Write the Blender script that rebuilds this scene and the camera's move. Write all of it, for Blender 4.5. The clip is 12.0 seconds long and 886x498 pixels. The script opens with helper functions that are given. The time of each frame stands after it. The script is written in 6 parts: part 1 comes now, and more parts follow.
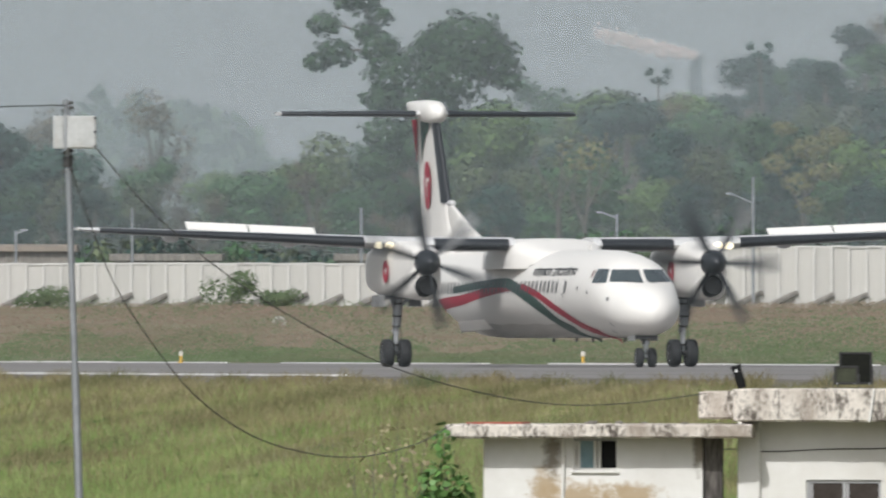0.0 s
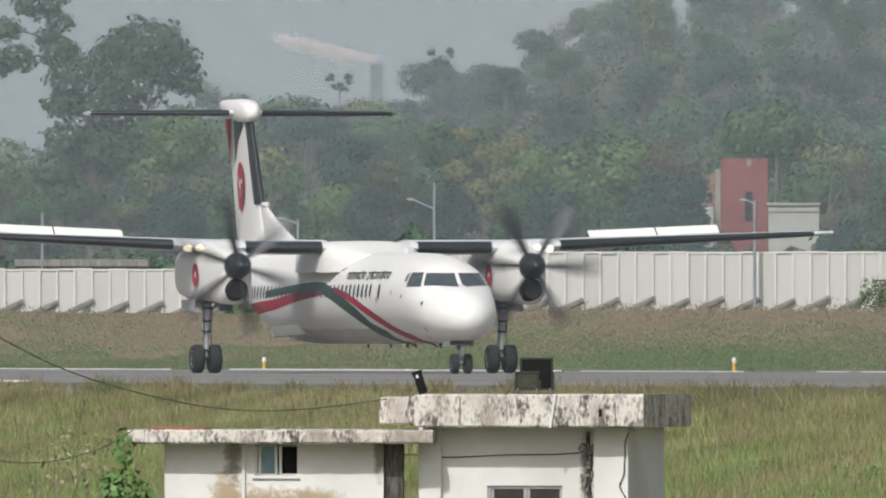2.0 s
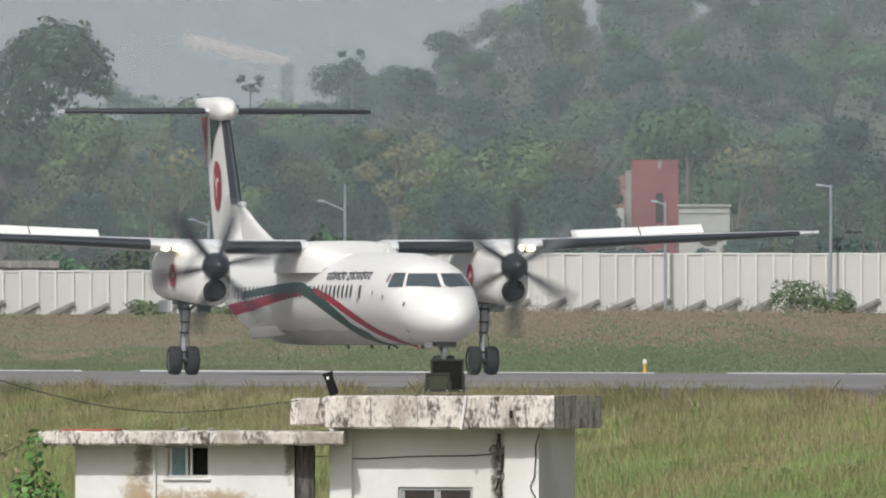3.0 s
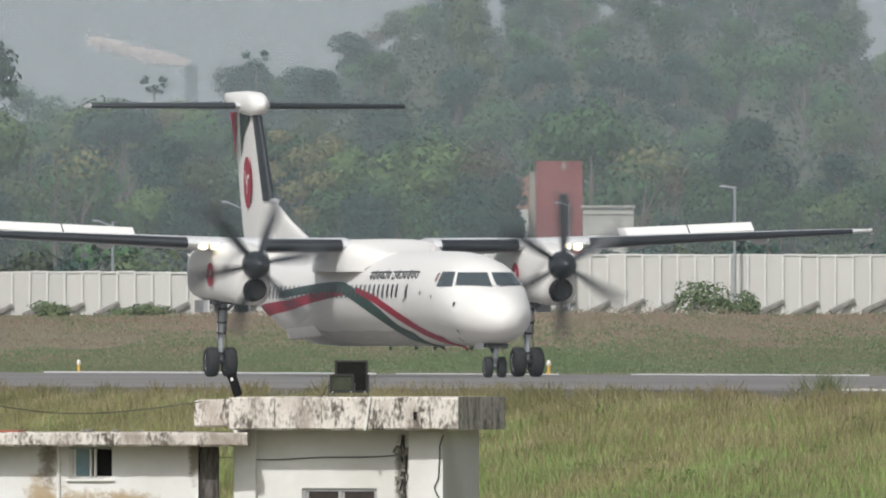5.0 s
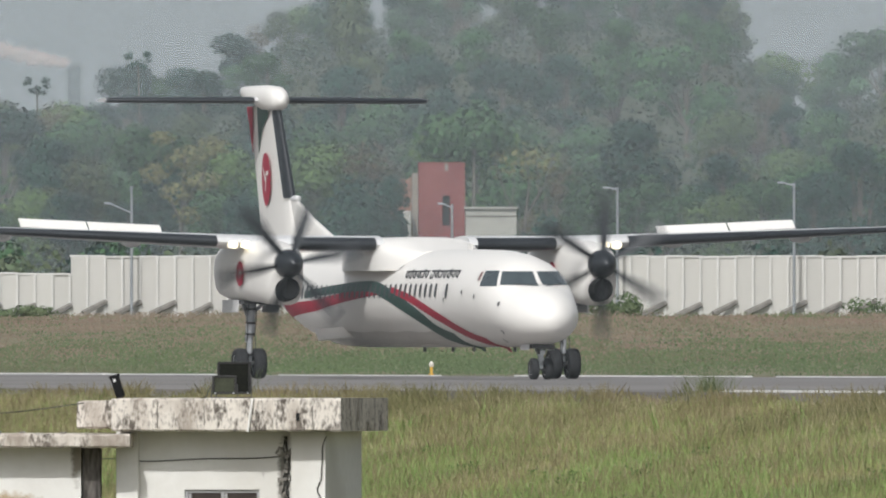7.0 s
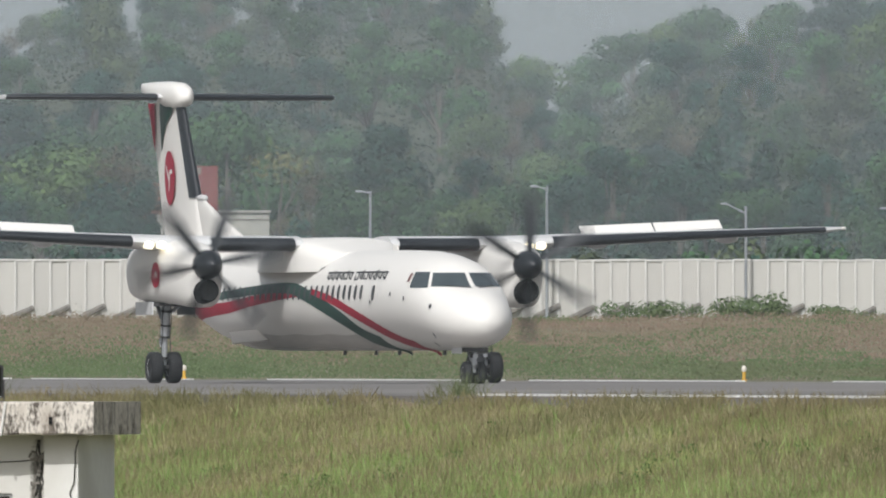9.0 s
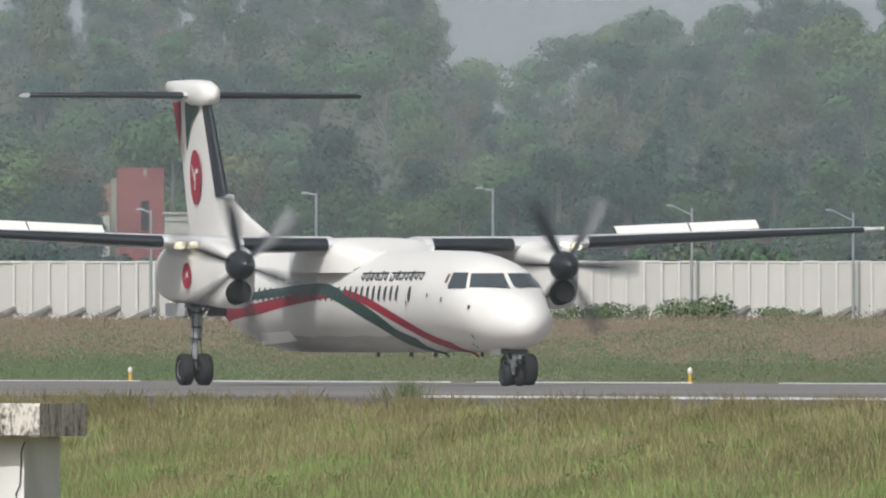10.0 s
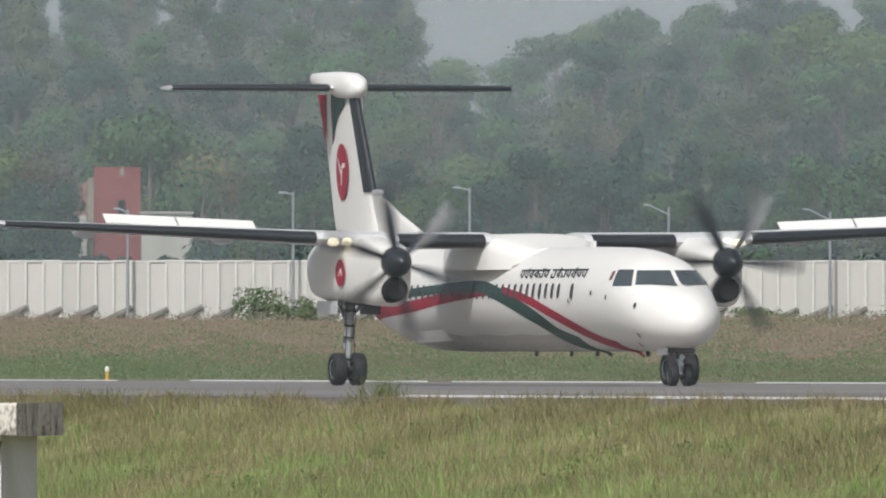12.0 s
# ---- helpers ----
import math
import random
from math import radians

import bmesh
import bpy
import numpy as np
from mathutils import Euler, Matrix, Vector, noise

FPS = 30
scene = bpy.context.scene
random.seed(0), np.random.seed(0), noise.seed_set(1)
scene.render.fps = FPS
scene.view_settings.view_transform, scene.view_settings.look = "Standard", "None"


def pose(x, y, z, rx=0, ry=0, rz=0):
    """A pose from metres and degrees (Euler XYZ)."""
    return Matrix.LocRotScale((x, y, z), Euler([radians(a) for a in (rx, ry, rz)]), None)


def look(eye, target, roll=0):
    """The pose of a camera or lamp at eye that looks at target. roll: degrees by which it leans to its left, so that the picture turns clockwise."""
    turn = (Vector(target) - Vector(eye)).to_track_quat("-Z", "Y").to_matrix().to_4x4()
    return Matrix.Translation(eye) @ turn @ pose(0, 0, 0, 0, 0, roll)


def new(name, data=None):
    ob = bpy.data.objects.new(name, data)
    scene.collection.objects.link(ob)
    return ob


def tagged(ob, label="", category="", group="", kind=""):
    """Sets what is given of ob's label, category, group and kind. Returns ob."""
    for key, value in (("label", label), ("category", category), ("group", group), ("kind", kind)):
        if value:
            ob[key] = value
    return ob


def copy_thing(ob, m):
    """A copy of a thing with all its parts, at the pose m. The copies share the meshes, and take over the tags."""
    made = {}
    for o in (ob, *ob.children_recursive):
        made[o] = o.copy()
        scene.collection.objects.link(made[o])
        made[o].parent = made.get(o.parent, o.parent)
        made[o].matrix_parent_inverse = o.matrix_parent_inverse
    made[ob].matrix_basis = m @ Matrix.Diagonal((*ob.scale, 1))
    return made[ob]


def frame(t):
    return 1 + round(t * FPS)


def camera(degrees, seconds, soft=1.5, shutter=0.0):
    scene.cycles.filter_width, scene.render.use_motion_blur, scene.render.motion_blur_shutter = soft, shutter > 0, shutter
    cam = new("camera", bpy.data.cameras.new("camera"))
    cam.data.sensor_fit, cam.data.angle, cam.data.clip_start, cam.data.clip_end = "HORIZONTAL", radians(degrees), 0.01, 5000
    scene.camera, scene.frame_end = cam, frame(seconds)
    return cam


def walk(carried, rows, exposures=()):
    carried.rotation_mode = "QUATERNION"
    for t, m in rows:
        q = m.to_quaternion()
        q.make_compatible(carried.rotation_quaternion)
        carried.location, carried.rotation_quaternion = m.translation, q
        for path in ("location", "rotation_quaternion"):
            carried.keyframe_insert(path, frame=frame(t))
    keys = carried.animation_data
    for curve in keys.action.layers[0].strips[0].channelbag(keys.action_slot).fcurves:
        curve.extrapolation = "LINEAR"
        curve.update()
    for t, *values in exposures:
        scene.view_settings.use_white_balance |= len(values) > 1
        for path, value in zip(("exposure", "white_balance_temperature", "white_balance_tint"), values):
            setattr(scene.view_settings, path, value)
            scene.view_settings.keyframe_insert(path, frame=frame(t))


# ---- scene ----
# ---------------------------------------------------------------- camera
# A long lens on a tripod, turned to follow a taxiing turboprop. x to the right, y away, z up from the runway.
EYE = 0.71
cam = camera(2.7, 12.0, 2.0, 0.2)
walk(cam, [
    (0.0, pose(0, 0, EYE, 90.2867, 0, 1.1315)),
    (0.3, pose(0, 0, EYE, 90.2930, 0, 0.8110)),
    (0.5, pose(0, 0, EYE, 90.2953, 0, 0.6820)),
    (1.0, pose(0, 0, EYE, 90.2953, 0, 0.4521)),
    (1.5, pose(0, 0, EYE, 90.3022, 0, 0.3152)),
    (2.0, pose(0, 0, EYE, 90.3039, 0, 0.1593)),
    (2.5, pose(0, 0, EYE, 90.3074, 0, 0.0241)),
    (3.0, pose(0, 0, EYE, 90.3083, 0, -0.1128)),
    (3.5, pose(0, 0, EYE, 90.3108, 0, -0.2377)),
    (3.7, pose(0, 0, EYE, 90.3110, 0, -0.2928)),
    (5.5, pose(0, 0, EYE, 90.3134, 0, -0.4461)),
    (6.0, pose(0, 0, EYE, 90.3160, 0, -0.5253)),
    (6.5, pose(0, 0, EYE, 90.3143, 0, -0.5856)),
    (7.0, pose(0, 0, EYE, 90.3160, 0, -0.7630)),
    (7.5, pose(0, 0, EYE, 90.3220, 0, -0.8887)),
    (7.7, pose(0, 0, EYE, 90.3215, 0, -0.9817)),
    (9.3, pose(0, 0, EYE, 90.3300, 0, -1.5966)),
    (9.5, pose(0, 0, EYE, 90.3324, 0, -1.6379)),
    (10.0, pose(0, 0, EYE, 90.3324, 0, -1.6809)),
    (10.5, pose(0, 0, EYE, 90.3375, 0, -1.6809)),
    (11.0, pose(0, 0, EYE, 90.3315, 0, -1.6775)),
    (11.5, pose(0, 0, EYE, 90.3315, 0, -1.6723)),
    (12.0, pose(0, 0, EYE, 90.3306, 0, -1.7515)),
], exposures=[(0.0, -0.16, 6250, 10), (12.0, -0.16, 6250, 10)])

# ---------------------------------------------------------------- light
SUN_ELEV, SUN_AZ = 42.0, -18.0     # degrees up; degrees right of straight behind the camera
world = bpy.data.worlds.new("sky")
scene.world = world
world.use_nodes = True
sky = world.node_tree.nodes.new("ShaderNodeTexSky")
sky.sky_type, sky.sun_disc = "NISHITA", False
sky.sun_elevation, sky.sun_rotation = radians(SUN_ELEV), radians(180 - SUN_AZ)
sky.air_density, sky.dust_density = 1.0, 4.0
bg = world.node_tree.nodes["Background"]
bg.inputs["Strength"].default_value = 0.105
mild = world.node_tree.nodes.new("ShaderNodeHueSaturation")   # thick haze whitens the sky
mild.inputs["Saturation"].default_value = 0.28
world.node_tree.links.new(sky.outputs[0], mild.inputs["Color"])
world.node_tree.links.new(mild.outputs[0], bg.inputs["Color"])
sun = new("sun", bpy.data.lights.new("sun", "SUN"))
sun.data.energy, sun.data.angle, sun.data.color = 3.1, radians(1.5), (1.0, 0.97, 0.925)
_e, _a = radians(SUN_ELEV), radians(SUN_AZ)
sun.matrix_world = look((500 * math.sin(_a) * math.cos(_e), -500 * math.cos(_a) * math.cos(_e), 500 * math.sin(_e)), (0, 0, 0))


# ---------------------------------------------------------------- materials
def material(name, a, b=None, rough=0.6, metal=0.0, scale=2.0, fine=12.0, bump=0.0, c=None, stretch=(1, 1, 1), mix=(0.35, 0.65),
             island=0.0, spec=0.5, obrand=0.0):
    """Two colours mixed by coarse and fine noise, a third for stains, bump from the fine noise."""
    m = bpy.data.materials.new(name)
    m.use_nodes = True
    nt = m.node_tree
    n, l = nt.nodes, nt.links
    p = n["Principled BSDF"]
    p.inputs["Roughness"].default_value = rough
    p.inputs["Metallic"].default_value = metal
    p.inputs["Specular IOR Level"].default_value = spec
    b = b or tuple(x * 0.85 for x in a)
    tc = n.new("ShaderNodeTexCoord")
    mp = n.new("ShaderNodeMapping")
    mp.inputs["Scale"].default_value = stretch
    l.new(tc.outputs["Object"], mp.inputs["Vector"])

    def nz(s, d):
        t = n.new("ShaderNodeTexNoise")
        t.inputs["Scale"].default_value, t.inputs["Detail"].default_value = s, d
        l.new(mp.outputs[0], t.inputs["Vector"])
        return t
    n1, n2 = nz(scale, 4.0), nz(fine, 6.0)
    add = n.new("ShaderNodeMath")
    add.operation = "MULTIPLY_ADD"
    add.inputs[1].default_value = 0.5
    half = n.new("ShaderNodeMath")
    half.operation = "MULTIPLY"
    half.inputs[1].default_value = 0.5
    l.new(n2.outputs["Fac"], half.inputs[0])
    l.new(n1.outputs["Fac"], add.inputs[0])
    l.new(half.outputs[0], add.inputs[2])
    rm = n.new("ShaderNodeMapRange")
    rm.inputs["From Min"].default_value, rm.inputs["From Max"].default_value = mix
    l.new(add.outputs[0], rm.inputs["Value"])
    mx = n.new("ShaderNodeMix")
    mx.data_type = "RGBA"
    mx.inputs[6].default_value, mx.inputs[7].default_value = (*a, 1), (*b, 1)
    l.new(rm.outputs[0], mx.inputs[0])
    col = mx.outputs[2]
    if c:
        n3 = nz(scale * 0.37, 5.0)
        r3 = n.new("ShaderNodeMapRange")
        r3.inputs["From Min"].default_value, r3.inputs["From Max"].default_value = 0.48, 0.68
        l.new(n3.outputs["Fac"], r3.inputs["Value"])
        m3 = n.new("ShaderNodeMix")
        m3.data_type = "RGBA"
        m3.inputs[7].default_value = (*c, 1)
        l.new(r3.outputs[0], m3.inputs[0])
        l.new(col, m3.inputs[6])
        col = m3.outputs[2]
    for amount, node, out in ((island, "ShaderNodeNewGeometry", "Random Per Island"), (obrand, "ShaderNodeObjectInfo", "Random")):
        if amount:
            g = n.new(node)
            mr = n.new("ShaderNodeMapRange")
            mr.inputs["To Min"].default_value, mr.inputs["To Max"].default_value = 1 - amount, 1 + amount
            l.new(g.outputs[out], mr.inputs["Value"])
            hs = n.new("ShaderNodeHueSaturation")
            l.new(mr.outputs[0], hs.inputs["Value"])
            l.new(col, hs.inputs["Color"])
            col = hs.outputs[0]
    l.new(col, p.inputs["Base Color"])
    if bump:
        bp = n.new("ShaderNodeBump")
        bp.inputs["Strength"].default_value, bp.inputs["Distance"].default_value = bump, 0.05
        l.new(n2.outputs["Fac"], bp.inputs["Height"])
        l.new(bp.outputs[0], p.inputs["Normal"])
    return m


def stained(m, spots, colour, name):
    """A copy of a plaster with blotchy stains round spots: (x, z, half width, half height) in its own space."""
    m = m.copy()
    m.name = name
    n, l = m.node_tree.nodes, m.node_tree.links
    p = n["Principled BSDF"]
    col = p.inputs["Base Color"].links[0].from_socket
    tc = n.new("ShaderNodeTexCoord")
    nz = n.new("ShaderNodeTexNoise")
    nz.inputs["Scale"].default_value, nz.inputs["Detail"].default_value, nz.inputs["Roughness"].default_value = 6.0, 8.0, 0.7
    l.new(tc.outputs["Object"], nz.inputs["Vector"])
    for x, z, rx, rz in spots:
        mp = n.new("ShaderNodeMapping")
        mp.vector_type = "TEXTURE"
        mp.inputs["Location"].default_value = (x, 0, z)
        mp.inputs["Scale"].default_value = (rx, 50.0, rz)
        l.new(tc.outputs["Object"], mp.inputs["Vector"])
        ln = n.new("ShaderNodeVectorMath")
        ln.operation = "LENGTH"
        l.new(mp.outputs[0], ln.inputs[0])
        sm = n.new("ShaderNodeMath")
        sm.operation = "SUBTRACT"
        l.new(nz.outputs["Fac"], sm.inputs[0])
        sc = n.new("ShaderNodeMath")
        sc.operation = "MULTIPLY"
        sc.inputs[1].default_value = 0.42
        l.new(ln.outputs["Value"], sc.inputs[0])
        l.new(sc.outputs[0], sm.inputs[1])
        mr = n.new("ShaderNodeMapRange")
        mr.inputs["From Min"].default_value, mr.inputs["From Max"].default_value = 0.03, 0.30
        mr.inputs["To Max"].default_value = 0.9
        l.new(sm.outputs[0], mr.inputs["Value"])
        mx = n.new("ShaderNodeMix")
        mx.data_type = "RGBA"
        mx.inputs[7].default_value = (*colour, 1)
        l.new(mr.outputs[0], mx.inputs[0])
        l.new(col, mx.inputs[6])
        col = mx.outputs[2]
    l.new(col, p.inputs["Base Color"])
    return m


def glow(name, colour, strength):
    m = bpy.data.materials.new(name)
    m.use_nodes = True
    p = m.node_tree.nodes["Principled BSDF"]
    p.inputs["Base Color"].default_value = (*colour, 1)
    p.inputs["Emission Color"].default_value = (*colour, 1)
    p.inputs["Emission Strength"].default_value = strength
    return m


def haze_sheet_material(name, density, colour=(0.338, 0.39, 0.415)):
    """Flat sheet that imitates haze: mostly see-through, its grey-blue colour veils what lies behind."""
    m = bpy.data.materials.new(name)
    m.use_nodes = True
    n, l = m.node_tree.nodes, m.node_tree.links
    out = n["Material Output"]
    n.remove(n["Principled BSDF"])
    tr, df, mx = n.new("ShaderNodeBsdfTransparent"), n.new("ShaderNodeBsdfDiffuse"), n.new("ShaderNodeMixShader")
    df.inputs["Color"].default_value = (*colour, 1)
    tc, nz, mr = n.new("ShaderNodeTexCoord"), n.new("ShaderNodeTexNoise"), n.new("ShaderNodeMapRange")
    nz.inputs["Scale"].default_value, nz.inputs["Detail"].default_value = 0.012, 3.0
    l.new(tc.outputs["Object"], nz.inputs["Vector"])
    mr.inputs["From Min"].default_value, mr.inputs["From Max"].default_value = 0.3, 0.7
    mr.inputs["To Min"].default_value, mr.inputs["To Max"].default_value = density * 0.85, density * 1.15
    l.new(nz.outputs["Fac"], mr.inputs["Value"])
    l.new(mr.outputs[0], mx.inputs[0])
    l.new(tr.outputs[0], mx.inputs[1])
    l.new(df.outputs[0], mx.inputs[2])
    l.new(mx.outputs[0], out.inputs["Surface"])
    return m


M = {
    "field": material("field_soil_grass", (0.14, 0.15, 0.075), (0.19, 0.175, 0.105), 0.95, scale=0.25, fine=2.5, bump=0.6, c=(0.165, 0.122, 0.085)),
    "litter": material("dark_leaf_litter", (0.045, 0.06, 0.03), (0.07, 0.075, 0.045), 0.95, scale=0.15, fine=1.2, bump=0.4),
    "asphalt": material("runway_asphalt", (0.195, 0.184, 0.174), (0.235, 0.222, 0.21), 0.9, scale=0.06, fine=1.2, bump=0.15, c=(0.155, 0.148, 0.142)),
    "faintline": material("worn_off_paint", (0.36, 0.355, 0.34), (0.24, 0.235, 0.23), 0.85, scale=0.15, fine=2),
    "line": material("worn_white_paint", (0.78, 0.78, 0.76), (0.62, 0.62, 0.60), 0.8, scale=0.5, fine=4),
    "white": material("white_aircraft_paint", (0.86, 0.835, 0.79), (0.81, 0.785, 0.74), 0.36, scale=0.7, fine=5, spec=0.5),
    "belly": material("pale_grey_paint", (0.66, 0.66, 0.655), (0.60, 0.60, 0.595), 0.4, scale=0.7, fine=5),
    # dirt and underside shade together in one colour
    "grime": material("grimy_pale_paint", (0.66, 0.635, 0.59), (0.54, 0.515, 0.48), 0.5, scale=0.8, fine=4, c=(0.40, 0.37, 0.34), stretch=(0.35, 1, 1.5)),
    "boot": material("black_rubber_boot", (0.016, 0.019, 0.023), (0.028, 0.032, 0.037), 0.38, scale=1, fine=8),
    "red": material("red_livery_paint", (0.40, 0.014, 0.045), (0.35, 0.012, 0.04), 0.55, scale=1, fine=6),
    "green": material("dark_green_livery_paint", (0.018, 0.066, 0.05), (0.014, 0.055, 0.042), 0.5, scale=1, fine=6),
    # blue-grey base colour holds some of the sky's reflection
    "darkglass": material("dark_cockpit_glass", (0.05, 0.065, 0.072), (0.07, 0.088, 0.095), 0.12, scale=1, fine=3, spec=0.7),
    "brownglass": material("reddish_brown_glass", (0.20, 0.085, 0.07), (0.15, 0.07, 0.06), 0.3, spec=0.4),
    "cabinglass": material("dark_cabin_glass", (0.055, 0.06, 0.065), (0.075, 0.08, 0.085), 0.4, spec=0.2),
    "metal": material("gear_steel", (0.62, 0.64, 0.66), (0.46, 0.48, 0.50), 0.45, 0.3, scale=3, fine=14),
    "darkmetal": material("dark_oily_metal", (0.06, 0.06, 0.06), (0.10, 0.10, 0.10), 0.5, 0.5, scale=3, fine=14),
    "tyre": material("tyre_rubber", (0.012, 0.013, 0.015), (0.026, 0.027, 0.029), 0.8, scale=4, fine=20, bump=0.2),
    "ink": material("dark_grey_lettering", (0.035, 0.038, 0.042), None, 0.5),
    "plaster": material("white_limewash_plaster", (0.80, 0.79, 0.76), (0.73, 0.72, 0.68), 0.9, scale=0.9, fine=7, bump=0.15, c=(0.61, 0.59, 0.545)),
    "slab": material("mould_streaked_concrete", (0.68, 0.63, 0.56), (0.10, 0.085, 0.07), 0.92, scale=3.4, fine=19, bump=0.6, c=(0.36, 0.31, 0.26), stretch=(1.3, 1.3, 0.55), mix=(0.47, 0.61)),
    "mould": material("black_mould_plaster", (0.12, 0.11, 0.095), (0.30, 0.28, 0.25), 0.95, scale=2, fine=9, bump=0.3, stretch=(2, 2, 0.4)),
    "rust": material("rusty_red_sheet", (0.42, 0.10, 0.06), (0.30, 0.09, 0.06), 0.7, scale=2, fine=10, bump=0.2),
    "frame": material("grey_aluminium_frame", (0.42, 0.42, 0.42), (0.34, 0.34, 0.34), 0.5, 0.3),
    "black": material("black_lamp_housing", (0.012, 0.013, 0.014), (0.02, 0.02, 0.02), 0.8, spec=0.15),
    "blackpost": material("black_mouldy_concrete", (0.045, 0.04, 0.036), (0.17, 0.155, 0.14), 0.95, scale=3, fine=12, bump=0.3, stretch=(2, 2, 0.35), mix=(0.42, 0.7)),
    "cable": material("dark_cable", (0.06, 0.06, 0.055), None, 0.7),
    "galv": material("galvanised_steel", (0.40, 0.42, 0.44), (0.30, 0.32, 0.34), 0.45, 0.6, scale=2, fine=9),
    "greybox": material("weathered_grey_box", (0.52, 0.53, 0.52), (0.40, 0.41, 0.40), 0.6, scale=3, fine=14, c=(0.30, 0.24, 0.18)),
    "wall": material("whitewashed_concrete_wall", (0.56, 0.545, 0.51), (0.47, 0.455, 0.42), 0.9, scale=0.3, fine=1.7, bump=0.2, c=(0.45, 0.435, 0.40), stretch=(1, 1, 0.4), obrand=0.05),
    "wallpost": material("whitewashed_concrete_post", (0.66, 0.65, 0.62), (0.58, 0.57, 0.54), 0.9, scale=0.5, fine=3, bump=0.2),
    "brickred": material("red_painted_render", (0.25, 0.062, 0.060), (0.21, 0.055, 0.052), 0.9, scale=0.8, fine=4, c=(0.28, 0.085, 0.075)),
    "pink": material("faded_pink_render", (0.34, 0.19, 0.15), (0.27, 0.17, 0.13), 0.9, scale=0.6, fine=4, c=(0.24, 0.20, 0.165)),
    "yellow": material("yellow_marker_paint", (0.70, 0.42, 0.06), (0.6, 0.36, 0.05), 0.6),
    "bark": material("pale_bark", (0.085, 0.075, 0.06), (0.15, 0.135, 0.115), 0.9, scale=2, fine=9, bump=0.4),
    "blades": material("meadow_grass", (0.145, 0.20, 0.062), (0.265, 0.275, 0.11), 0.75, scale=0.30, fine=1.4, c=(0.185, 0.150, 0.085), island=0.35, mix=(0.40, 0.60), spec=0.25),
    "reeds": material("fresh_green_grass", (0.140, 0.235, 0.060), (0.240, 0.310, 0.11), 0.7, scale=0.35, fine=1.6, island=0.35, mix=(0.40, 0.60), spec=0.3),
    "scrub": material("rough_bank_scrub", (0.185, 0.165, 0.115), (0.245, 0.19, 0.145), 0.9, scale=0.07, fine=0.5, c=(0.235, 0.165, 0.135), island=0.12, spec=0.2),
    "weed": material("dark_green_weeds", (0.085, 0.130, 0.060), (0.140, 0.180, 0.088), 0.85, scale=0.14, fine=0.8, c=(0.155, 0.14, 0.09), island=0.12, spec=0.2),
    "brownweed": material("brown_withered_weeds", (0.165, 0.150, 0.078), (0.240, 0.200, 0.115), 0.9, scale=0.3, fine=1.5, c=(0.12, 0.13, 0.06), island=0.3, spec=0.2),
    "meadowweed": material("dark_meadow_weeds", (0.070, 0.115, 0.040), (0.125, 0.165, 0.06), 0.8, scale=0.3, fine=2, island=0.3, spec=0.2),
    "straw": material("dry_straw", (0.34, 0.30, 0.18), (0.27, 0.24, 0.14), 0.9, island=0.25),
    "shrub": material("bright_shrub_leaves", (0.07, 0.16, 0.035), (0.11, 0.22, 0.055), 0.55, island=0.35),
    "far_wood": material("distant_woodland", (0.05, 0.085, 0.045), (0.08, 0.11, 0.06), 0.95, scale=0.05, fine=0.4, island=0.3),
    "hubcap": material("white_wheel_rim", (0.60, 0.60, 0.60), (0.45, 0.45, 0.45), 0.5, 0.2),
    "chimney": material("grey_chimney_concrete", (0.07, 0.068, 0.07), (0.055, 0.053, 0.055), 0.9, scale=0.1, fine=1),
}
LEAF = [
    material("deep_green_leaves", (0.012, 0.042, 0.031), (0.024, 0.064, 0.042), 0.6, scale=0.5, fine=2, island=0.35, obrand=0.35, spec=0.3),
    material("mid_green_leaves", (0.036, 0.090, 0.036), (0.062, 0.126, 0.050), 0.6, scale=0.5, fine=2, island=0.35, obrand=0.35, spec=0.3),
    material("olive_leaves", (0.060, 0.086, 0.040), (0.086, 0.106, 0.052), 0.65, scale=0.5, fine=2, island=0.3, obrand=0.3, spec=0.3),
    material("yellowing_leaves", (0.17, 0.175, 0.075), (0.22, 0.205, 0.095), 0.7, scale=0.35, fine=2, island=0.3, spec=0.3),
    material("light_green_leaves", (0.075, 0.132, 0.040), (0.110, 0.168, 0.056), 0.6, scale=0.5, fine=2, island=0.3, obrand=0.25, spec=0.3),
    material("dry_brown_leaves", (0.095, 0.080, 0.056), (0.130, 0.112, 0.078), 0.8, scale=0.5, fine=2, island=0.3, obrand=0.25, spec=0.2),
]


# ---------------------------------------------------------------- mesh helpers
def mesh_of(name, bm, mat, smooth=None):
    bmesh.ops.recalc_face_normals(bm, faces=bm.faces)
    me = bpy.data.meshes.new(name)
    bm.to_mesh(me)
    bm.free()
    for mm in (mat if isinstance(mat, (list, tuple)) else [mat]):
        me.materials.append(mm)
    if smooth is not None:
        me.polygons.foreach_set("use_smooth", [True] * len(me.polygons))
        me.set_sharp_from_angle(angle=radians(smooth))
    return me


def part(name, bm, mat, parent=None, label="", smooth=None, at=None):
    ob = new(name, mesh_of(name, bm, mat, smooth))
    if parent:
        ob.parent = parent
    if at is not None:
        ob.matrix_basis = at
    if label:
        ob["label"] = label
    return ob


def empty(name, m, label, category, group="", kind=""):
    ob = new(name)
    ob.empty_display_size = 0.1
    ob.matrix_basis = m
    return tagged(ob, label, category, group, kind)


